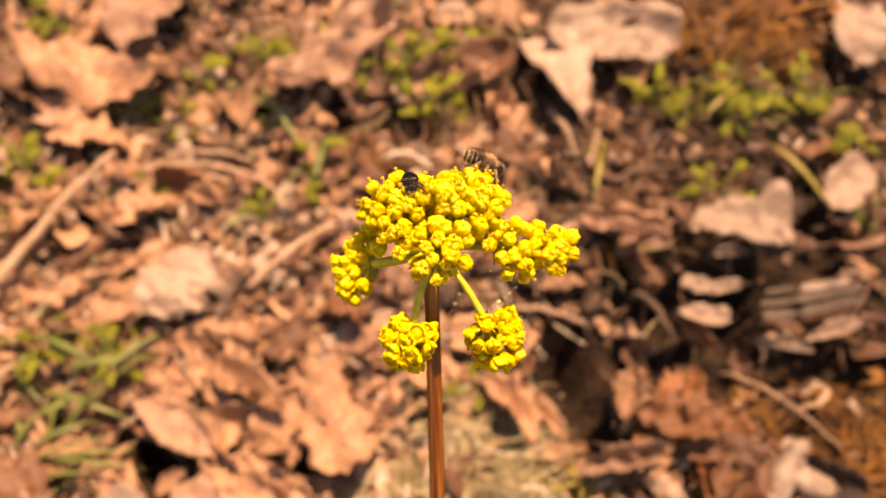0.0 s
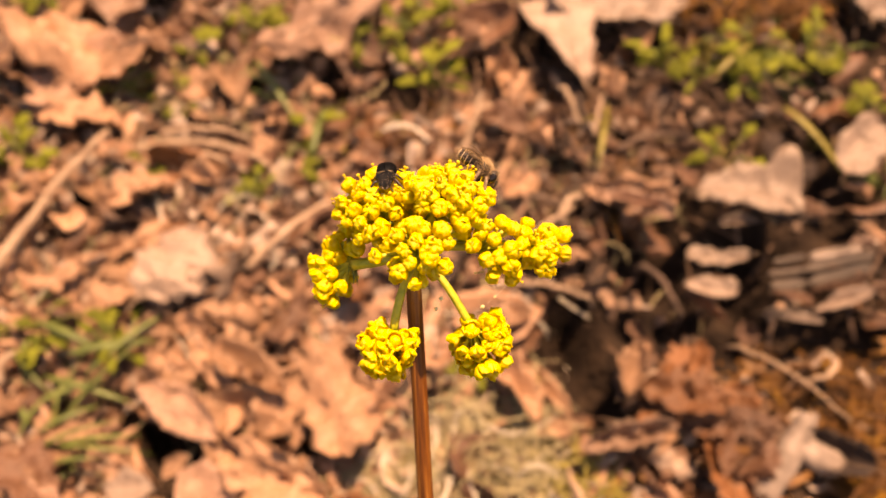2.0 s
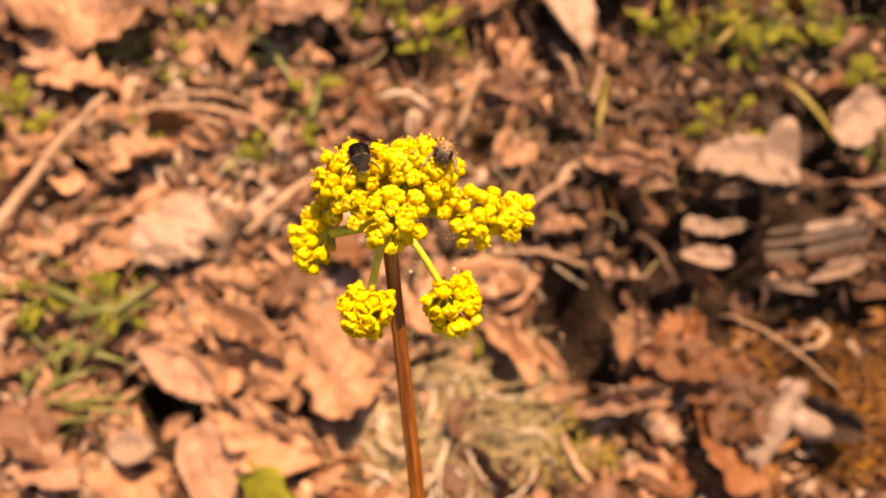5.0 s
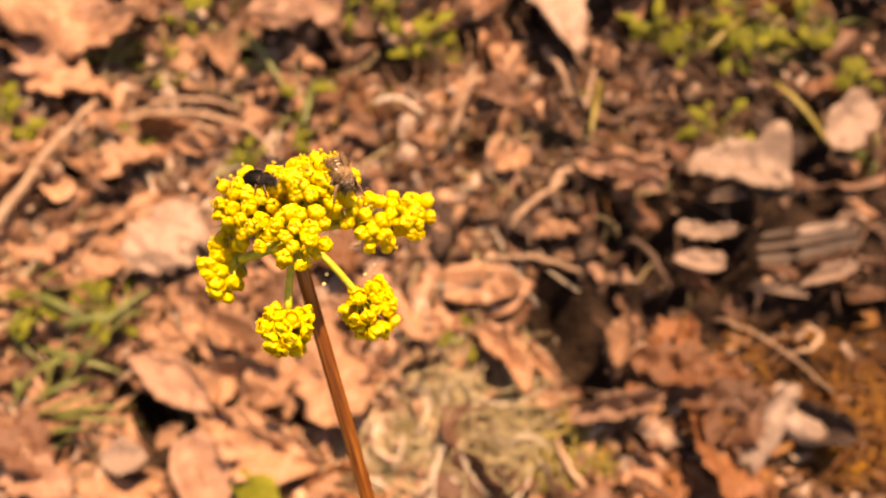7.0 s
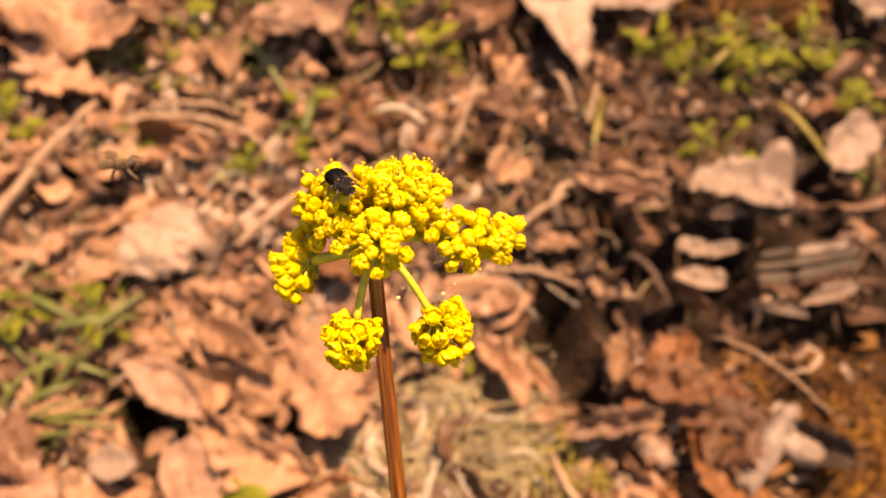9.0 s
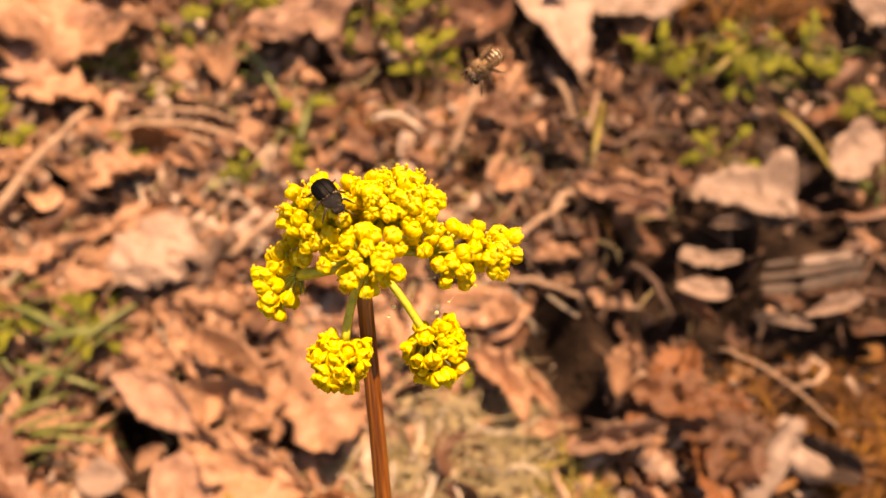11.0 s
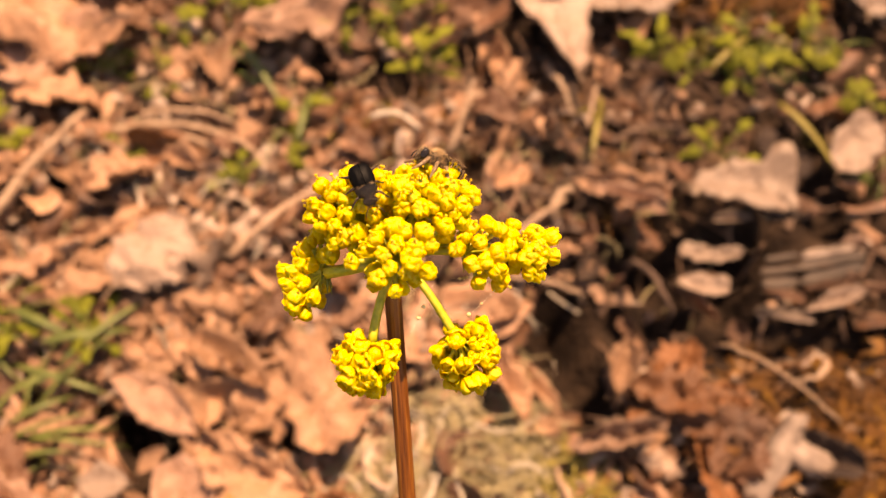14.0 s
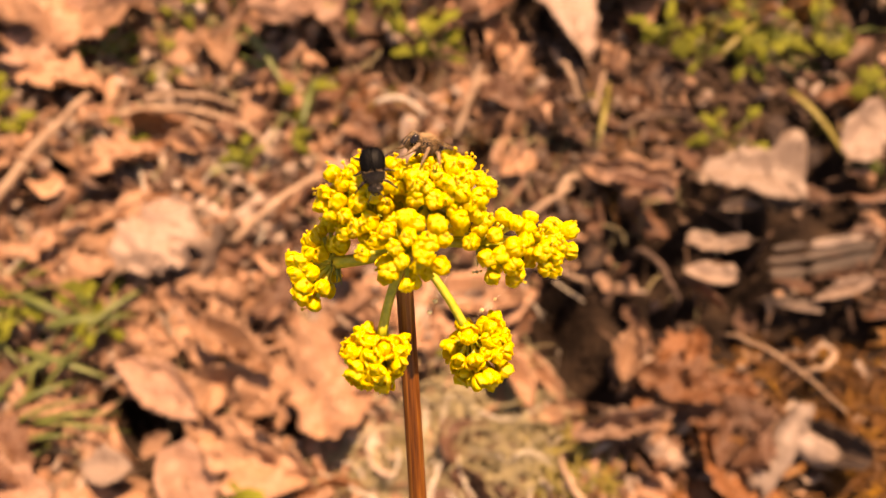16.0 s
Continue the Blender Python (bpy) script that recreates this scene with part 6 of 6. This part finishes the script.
# ---- movement ----
# The head of the flower as it sways: seconds, place, turn.
HEAD = [
    (0, 0.0317, 0.0301, 0.3542, 48.1, -2.4, 5.7),
    (0.1, 0.0337, 0.0304, 0.3542, 48.1, -2.3, 4.8),
    (0.2, 0.0353, 0.0309, 0.3545, 48.1, -2.2, 4.1),
    (0.3, 0.0339, 0.0314, 0.3550, 48.2, -2.0, 4.8),
    (0.4, 0.0353, 0.0311, 0.3543, 48.2, -1.9, 4.2),
    (0.5, 0.0357, 0.0311, 0.3541, 48.2, -1.8, 4.1),
    (0.6, 0.0333, 0.0308, 0.3543, 48.1, -1.8, 5.1),
    (0.7, 0.0344, 0.0309, 0.3547, 47.9, -1.8, 4.4),
    (0.8, 0.0347, 0.0310, 0.3551, 47.8, -1.8, 4.1),
    (0.9, 0.0336, 0.0315, 0.3562, 47.6, -1.8, 4.5),
    (1, 0.0344, 0.0318, 0.3568, 47.5, -1.8, 3.9),
    (1.1, 0.0347, 0.0316, 0.3570, 47.4, -1.8, 3.8),
    (1.2, 0.0340, 0.0312, 0.3570, 47.3, -1.9, 4.2),
    (1.3, 0.0339, 0.0310, 0.3571, 47.2, -1.9, 4.3),
    (1.4, 0.0346, 0.0312, 0.3577, 47.1, -2.0, 4.0),
    (1.5, 0.0338, 0.0313, 0.3582, 47.0, -2.0, 4.4),
    (1.6, 0.0338, 0.0316, 0.3579, 47.0, -2.1, 4.4),
    (1.7, 0.0342, 0.0321, 0.3576, 47.0, -2.1, 4.1),
    (1.8, 0.0332, 0.0332, 0.3582, 46.9, -2.2, 4.6),
    (1.9, 0.0327, 0.0336, 0.3580, 46.9, -2.2, 4.8),
    (2, 0.0335, 0.0346, 0.3583, 46.9, -2.3, 4.4),
    (2.1, 0.0314, 0.0336, 0.3568, 46.7, -2.3, 6.0),
    (2.2, 0.0301, 0.0330, 0.3555, 46.5, -2.3, 7.2),
    (2.3, 0.0276, 0.0339, 0.3559, 46.3, -2.4, 9.1),
    (2.4, 0.0241, 0.0339, 0.3554, 46.1, -2.4, 11.4),
    (2.5, 0.0291, 0.0357, 0.3562, 45.9, -2.4, 9.5),
    (2.6, 0.0331, 0.0343, 0.3542, 45.7, -2.1, 7.2),
    (2.7, 0.0249, 0.0346, 0.3548, 45.5, -1.7, 11.1),
    (2.8, 0.0228, 0.0334, 0.3535, 45.2, -1.4, 11.8),
    (2.9, 0.0305, 0.0341, 0.3532, 45.0, -1.0, 7.7),
    (3, 0.0316, 0.0342, 0.3529, 44.8, -0.7, 6.9),
    (3.1, 0.0284, 0.0336, 0.3522, 44.6, -1.0, 8.4),
    (3.2, 0.0293, 0.0346, 0.3528, 44.4, -1.3, 7.9),
    (3.3, 0.0319, 0.0338, 0.3516, 44.3, -1.5, 6.6),
    (3.4, 0.0273, 0.0347, 0.3525, 44.1, -1.8, 8.8),
    (3.5, 0.0240, 0.0344, 0.3521, 43.9, -2.1, 10.4),
    (3.6, 0.0264, 0.0345, 0.3524, 44.3, -1.9, 8.9),
    (3.7, 0.0249, 0.0343, 0.3526, 44.6, -1.7, 9.3),
    (3.8, 0.0278, 0.0339, 0.3523, 45.0, -1.4, 7.5),
    (3.9, 0.0291, 0.0347, 0.3533, 45.3, -1.2, 6.6),
    (4, 0.0292, 0.0337, 0.3527, 45.7, -1.0, 6.2),
    (4.1, 0.0293, 0.0338, 0.3528, 45.7, -1.0, 6.2),
    (4.2, 0.0300, 0.0344, 0.3532, 45.7, -1.1, 5.8),
    (6.3, 0.0193, 0.0347, 0.3534, 46.1, -1.8, 10.9),
    (6.4, 0.0276, 0.0353, 0.3534, 46.1, -1.9, 6.7),
    (6.5, 0.0248, 0.0347, 0.3529, 46.1, -1.9, 8.1),
    (6.6, 0.0193, 0.0350, 0.3520, 45.9, -2.2, 11.2),
    (6.7, 0.0174, 0.0365, 0.3521, 45.6, -2.6, 12.6),
    (6.8, 0.0268, 0.0377, 0.3512, 45.4, -2.9, 8.3),
    (6.9, 0.0161, 0.0398, 0.3524, 45.1, -3.3, 14.0),
    (7, 0.0104, 0.0388, 0.3503, 44.9, -3.6, 17.3),
    (7.1, 0.0250, 0.0367, 0.3491, 44.7, -3.2, 10.0),
    (7.2, 0.0241, 0.0364, 0.3506, 44.5, -2.8, 10.4),
    (7.3, 0.0182, 0.0339, 0.3503, 44.2, -2.4, 13.4),
    (7.4, 0.0186, 0.0358, 0.3538, 44.0, -2.0, 13.2),
    (7.5, 0.0249, 0.0352, 0.3546, 43.8, -1.6, 10.0),
    (7.6, 0.0239, 0.0339, 0.3541, 43.5, -1.9, 10.2),
    (7.7, 0.0221, 0.0339, 0.3549, 43.1, -2.1, 10.9),
    (7.8, 0.0265, 0.0331, 0.3546, 42.8, -2.4, 8.4),
    (7.9, 0.0269, 0.0330, 0.3552, 42.4, -2.6, 8.0),
    (8, 0.0225, 0.0318, 0.3549, 42.1, -2.9, 9.9),
    (8.1, 0.0202, 0.0328, 0.3551, 42.5, -2.8, 11.0),
    (8.2, 0.0227, 0.0345, 0.3559, 42.9, -2.7, 9.7),
    (8.3, 0.0246, 0.0347, 0.3551, 43.3, -2.7, 8.6),
    (8.4, 0.0274, 0.0348, 0.3541, 43.7, -2.6, 7.1),
    (8.5, 0.0261, 0.0354, 0.3539, 44.1, -2.5, 7.7),
    (8.6, 0.0253, 0.0352, 0.3535, 44.0, -2.6, 8.1),
    (8.7, 0.0221, 0.0354, 0.3536, 43.9, -2.7, 9.7),
    (8.8, 0.0219, 0.0346, 0.3526, 43.7, -2.9, 9.8),
    (8.9, 0.0246, 0.0350, 0.3527, 43.6, -3.0, 8.4),
    (9, 0.0235, 0.0359, 0.3535, 43.5, -3.1, 9.0),
    (9.1, 0.0227, 0.0348, 0.3524, 43.6, -3.1, 9.4),
    (9.2, 0.0245, 0.0361, 0.3535, 43.7, -3.0, 8.5),
    (11.3, 0.0223, 0.0358, 0.3523, 45.9, -2.4, 9.8),
    (11.4, 0.0254, 0.0365, 0.3529, 46.0, -2.3, 8.2),
    (11.5, 0.0279, 0.0369, 0.3531, 46.1, -2.3, 7.0),
    (11.6, 0.0239, 0.0366, 0.3531, 45.9, -2.5, 9.0),
    (11.7, 0.0281, 0.0368, 0.3533, 45.7, -2.7, 6.9),
    (11.8, 0.0319, 0.0372, 0.3536, 45.5, -3.0, 5.0),
    (11.9, 0.0296, 0.0372, 0.3538, 45.3, -3.2, 6.2),
    (12, 0.0257, 0.0367, 0.3536, 45.1, -3.4, 8.1),
    (12.1, 0.0238, 0.0360, 0.3536, 45.1, -3.2, 9.1),
    (12.2, 0.0258, 0.0367, 0.3548, 45.2, -3.1, 8.2),
    (12.3, 0.0261, 0.0352, 0.3538, 45.2, -2.9, 8.0),
    (12.4, 0.0263, 0.0354, 0.3545, 45.3, -2.8, 8.0),
    (12.5, 0.0284, 0.0349, 0.3545, 45.3, -2.6, 7.0),
    (12.6, 0.0262, 0.0350, 0.3549, 45.3, -2.7, 8.0),
    (12.7, 0.0277, 0.0350, 0.3552, 45.3, -2.7, 7.2),
    (12.8, 0.0297, 0.0350, 0.3553, 45.2, -2.8, 6.1),
    (12.9, 0.0287, 0.0346, 0.3551, 45.2, -2.8, 6.5),
    (13, 0.0278, 0.0345, 0.3553, 45.2, -2.9, 6.9),
    (13.1, 0.0300, 0.0348, 0.3561, 45.1, -2.8, 5.8),
    (13.2, 0.0285, 0.0346, 0.3567, 45.0, -2.8, 6.6),
    (13.3, 0.0267, 0.0342, 0.3569, 44.9, -2.7, 7.4),
    (13.4, 0.0296, 0.0347, 0.3580, 44.8, -2.7, 6.0),
    (13.5, 0.0299, 0.0346, 0.3585, 44.7, -2.6, 5.8),
    (13.6, 0.0287, 0.0343, 0.3576, 44.6, -2.6, 6.5),
    (13.7, 0.0301, 0.0341, 0.3567, 44.5, -2.7, 5.9),
    (13.8, 0.0288, 0.0347, 0.3567, 44.5, -2.7, 6.6),
    (13.9, 0.0305, 0.0351, 0.3564, 44.4, -2.8, 5.8),
    (14, 0.0284, 0.0357, 0.3564, 44.3, -2.8, 6.9),
    (14.1, 0.0290, 0.0355, 0.3560, 44.4, -2.7, 6.5),
    (14.2, 0.0301, 0.0358, 0.3562, 44.6, -2.6, 5.9),
    (14.3, 0.0282, 0.0356, 0.3560, 44.7, -2.4, 6.7),
    (14.4, 0.0300, 0.0354, 0.3557, 44.9, -2.3, 5.7),
    (14.5, 0.0313, 0.0361, 0.3562, 45.0, -2.2, 5.0),
    (14.6, 0.0303, 0.0357, 0.3558, 45.1, -2.4, 5.5),
    (14.7, 0.0307, 0.0360, 0.3560, 45.1, -2.5, 5.3),
    (14.8, 0.0316, 0.0361, 0.3560, 45.2, -2.7, 4.9),
    (14.9, 0.0280, 0.0353, 0.3553, 45.2, -2.8, 6.7),
    (15, 0.0276, 0.0350, 0.3550, 45.3, -3.0, 6.9),
    (15.1, 0.0296, 0.0349, 0.3551, 45.4, -2.8, 5.9),
    (15.2, 0.0298, 0.0351, 0.3556, 45.5, -2.7, 5.8),
    (15.3, 0.0286, 0.0349, 0.3557, 45.5, -2.5, 6.4),
    (15.4, 0.0310, 0.0348, 0.3557, 45.6, -2.4, 5.1),
    (15.5, 0.0323, 0.0344, 0.3556, 45.7, -2.2, 4.5),
    (15.6, 0.0286, 0.0343, 0.3557, 45.7, -2.3, 6.4),
    (15.7, 0.0297, 0.0346, 0.3560, 45.6, -2.4, 5.8),
    (15.8, 0.0308, 0.0351, 0.3564, 45.6, -2.4, 5.3),
    (15.9, 0.0286, 0.0342, 0.3556, 45.5, -2.5, 6.4),
    (16, 0.0299, 0.0348, 0.3561, 45.5, -2.6, 5.8),
]


def axes(forward, back):
    """A pose's turn from the way an insect's head points and the way its back faces."""
    y = Vector(forward).normalized()
    z = Vector(back)
    z = (z - y * z.dot(y)).normalized()
    return Matrix((y.cross(z), y, z)).transposed().to_4x4()


# How far the stem leans from the head, in degrees, every half second.
BEND = (0.4, 0.6, 0.4, 0.2, 0.6, 1.2, 3.0, 3.3, 3.5, 3.0, 3.4, 3.4, 2.6, 1.8, 1.8, 1.0, 0.5, 1.1, 0.8, 0.4, 0.9, 0.6, 1.4, 1.1, 1.6)
# Seconds, place on the head in millimetres, the way of its head and of its back.
BEETLE = [
    (0, (-5.0, 10.6, 3.0), (0.15, -0.50, 0.85), (0.00, 0.85, 0.50)),
    (0.5, (-5.0, 10.9, 3.2), (0.12, -0.50, 0.85), (0.00, 0.85, 0.50)),
    (1, (-5.1, 11.2, 3.5), (0.10, -0.50, 0.85), (0.00, 0.85, 0.50)),
    (1.5, (-5.1, 11.3, 3.5), (0.07, -0.53, 0.82), (-0.03, 0.84, 0.53)),
    (2, (-5.1, 11.3, 3.5), (0.03, -0.57, 0.78), (-0.07, 0.81, 0.57)),
    (2.5, (-5.1, 11.4, 3.5), (0.00, -0.60, 0.75), (-0.10, 0.80, 0.60)),
    (3, (-5.0, 11.4, 3.5), (-0.03, -0.65, 0.72), (-0.10, 0.75, 0.65)),
    (3.5, (-5.0, 11.4, 3.5), (-0.05, -0.70, 0.70), (-0.10, 0.70, 0.70)),
    (4, (-5.0, 11.4, 3.5), (-0.10, -0.70, 0.70), (-0.10, 0.70, 0.70)),
    (6.5, (-5.0, 11.4, 3.5), (0.60, -0.65, 0.40), (0.10, 0.60, 0.75)),
    (7, (-4.6, 10.0, 4.0), (0.85, -0.30, 0.40), (0.10, 0.70, 0.70)),
    (7.5, (-5.6, 9.4, 7.0), (0.60, -0.60, 0.50), (0.10, 0.70, 0.70)),
    (8, (-5.5, 9.0, 7.0), (0.10, -0.50, 0.85), (0.00, 0.85, 0.50)),
    (8.5, (-5.5, 9.2, 7.0), (0.30, -0.60, 0.75), (0.00, 0.75, 0.60)),
    (9, (-5.5, 9.0, 7.0), (0.60, -0.65, 0.60), (0.00, 0.70, 0.70)),
    (11.5, (-5.3, 9.4, 7.0), (0.55, -0.75, 0.30), (0.10, 0.40, 0.90)),
    (12, (-5.2, 9.5, 7.0), (0.53, -0.78, 0.30), (0.10, 0.40, 0.90)),
    (12.5, (-5.2, 9.6, 7.0), (0.50, -0.80, 0.30), (0.10, 0.40, 0.90)),
    (13, (-5.1, 9.7, 7.0), (0.42, -0.85, 0.25), (0.10, 0.35, 0.93)),
    (13.5, (-4.5, 9.8, 7.0), (0.35, -0.90, 0.20), (0.10, 0.30, 0.95)),
    (14, (-4.5, 9.9, 7.0), (0.32, -0.90, 0.17), (0.08, 0.28, 0.95)),
    (14.5, (-4.6, 10.1, 7.0), (0.30, -0.90, 0.15), (0.05, 0.25, 0.95)),
    (15, (-4.7, 10.2, 7.0), (0.25, -0.92, 0.15), (0.04, 0.25, 0.95)),
    (15.5, (-4.8, 10.4, 7.0), (0.17, -0.96, 0.15), (0.01, 0.25, 0.95)),
    (16, (-4.9, 10.5, 7.0), (0.12, -0.98, 0.15), (0.00, 0.25, 0.95)),
]
# The bee on the flower, in flight round the place, and back on the flower.
BEE_FIRST = [
    (0, (7.4, 13.9, 1.8), (0.70, -0.35, -0.10), (0.30, 0.90, 0.30)),
    (0.5, (7.8, 13.4, 2.3), (0.75, -0.38, 0.00), (0.32, 0.88, 0.35)),
    (1, (7.9, 12.9, 2.8), (0.80, -0.40, 0.10), (0.35, 0.85, 0.40)),
    (1.5, (8.8, 12.5, 2.8), (0.80, -0.50, 0.10), (0.40, 0.80, 0.40)),
    (2, (9.1, 12.5, 2.8), (0.70, -0.60, 0.00), (0.40, 0.80, 0.40)),
    (2.5, (9.6, 12.4, 2.4), (0.35, -0.42, 0.75), (0.35, 0.85, 0.35)),
    (3, (10.2, 12.4, 1.8), (-0.50, -0.12, 0.78), (0.28, 0.90, 0.25)),
    (3.5, (10.0, 12.6, 1.8), (-0.45, -0.12, 0.80), (0.25, 0.92, 0.25)),
    (4, (9.5, 12.4, 2.0), (-0.25, -0.22, 0.88), (0.22, 0.90, 0.30)),
    (6.5, (8.6, 9.6, 4.5), (0.10, -0.45, 0.85), (0.20, 0.80, 0.50)),
    (7, (9.2, 8.2, 6.0), (0.25, -0.80, 0.50), (0.20, 0.50, 0.80)),
]
BEE_FLIGHT = [
    (7.2, (0.0471, 0.1980, 0.3191), (0.7, 0.6, 0.3), (0, 0, 1)),
    (7.3, (0.0933, 0.2455, 0.3168), (0.8, 0.4, 0.3), (0, 0, 1)),
    (7.6, (0.2381, 0.3514, 0.2703), (0.6, 0.8, 0.1), (0, 0, 1)),
    (8.2, (0.0213, 0.6985, 0.2846), (-0.9, 0.1, 0), (0, 0, 1)),
    (8.7, (-0.2055, 0.2763, 0.2553), (0.1, -0.9, -0.2), (0, 0, 1)),
    (8.9, (-0.0673, 0.1748, 0.2871), (0.95, 0.1, 0), (0, 0, 1)),
    (9, (-0.0377, 0.1766, 0.2979), (0.95, 0.1, 0), (0, 0, 1)),
    (9.1, (-0.0204, 0.2260, 0.3094), (0.8, 0.4, 0.3), (0, 0, 1)),
    (9.4, (-0.0033, 0.3669, 0.2864), (0.5, 0.8, 0.2), (0, 0, 1)),
    (10.4, (0.0766, 0.3475, 0.2654), (-0.3, -0.9, -0.1), (0, 0, 1)),
    (11, (0.0385, 0.1978, 0.3163), (-0.5, -0.5, -0.3), (0.3, 0.2, 0.9)),
]
# Landed again.
BEE_LAST = [
    (11.3, (8.8, 11.4, 4.2), (-0.60, 0.60, 0.30), (0.60, 0.70, 0.35)),
    (11.5, (7.4, 12.1, 4.2), (-0.65, 0.65, 0.30), (0.60, 0.70, 0.35)),
    (12, (7.3, 12.3, 4.2), (-0.80, 0.50, 0.35), (0.45, 0.85, 0.35)),
    (12.5, (6.8, 12.0, 4.2), (-0.85, 0.35, 0.50), (0.35, 0.90, 0.25)),
    (13, (6.2, 12.0, 4.2), (-0.85, 0.35, 0.42), (0.35, 0.90, 0.23)),
    (13.5, (5.7, 12.0, 4.2), (-0.85, 0.35, 0.35), (0.35, 0.90, 0.20)),
    (14, (6.1, 12.1, 4.2), (-0.85, 0.43, 0.32), (0.35, 0.90, 0.20)),
    (14.5, (6.6, 12.3, 4.2), (-0.85, 0.52, 0.30), (0.35, 0.90, 0.20)),
    (15, (4.6, 12.3, 4.2), (-0.86, 0.48, 0.30), (0.31, 0.91, 0.21)),
    (15.5, (2.4, 12.6, 4.2), (-0.87, 0.40, 0.30), (0.24, 0.94, 0.24)),
    (16, (2.7, 12.7, 4.2), (-0.88, 0.36, 0.30), (0.20, 0.95, 0.25)),
]


def between(rows, t):
    """A place and two directions at t, even between the rows."""
    times = [row[0] for row in rows]
    return [Vector([float(np.interp(t, times, [row[k][i] for row in rows])) for i in range(3)]) for k in (1, 2, 3)]


def riding(rows, t, sway):
    """The pose of an insect that sits on the head and sways with it."""
    place, forward, back = between(rows, t)
    return sway[t] @ Matrix.Translation(place * 0.001) @ axes(forward, back)


def motions():
    sway = {t: pose(*row) for t, *row in HEAD}
    shift = Matrix.Translation(FOOT)
    walk(flower, [(t, m @ shift) for t, m in sway.items()])
    rows = []
    bent = []
    times = [row[0] for row in BEETLE]
    for t, m in sway.items():
        turn = Matrix.Translation(STEM_TOP) @ Matrix.Rotation(radians(float(np.interp(t, times, BEND))), 4, "Z")
        bent.append((t, turn))
        joint = turn @ (STEM_WAY * STEM_LENGTH)
        root = (m @ shift).inverted() @ ROOT
        way = (joint - root).normalized()
        rows.append((t, Matrix.Translation(joint) @ way.to_track_quat("Z", "X").to_matrix().to_4x4()))
    walk(stem, bent)
    walk(lower_stem, rows)
    walk(beetle, [(t, riding(BEETLE, t, sway)) for t in sway])
    first = [(t, riding(BEE_FIRST, t, sway)) for t in sway if t <= 7.1]
    flight = [(t, SLOPE @ Matrix.Translation(p) @ axes(f, b)) for t, p, f, b in BEE_FLIGHT]
    last = [(t, riding(BEE_LAST, t, sway)) for t in sway if t >= 11.3]
    walk(bee, first + flight + last)


motions()
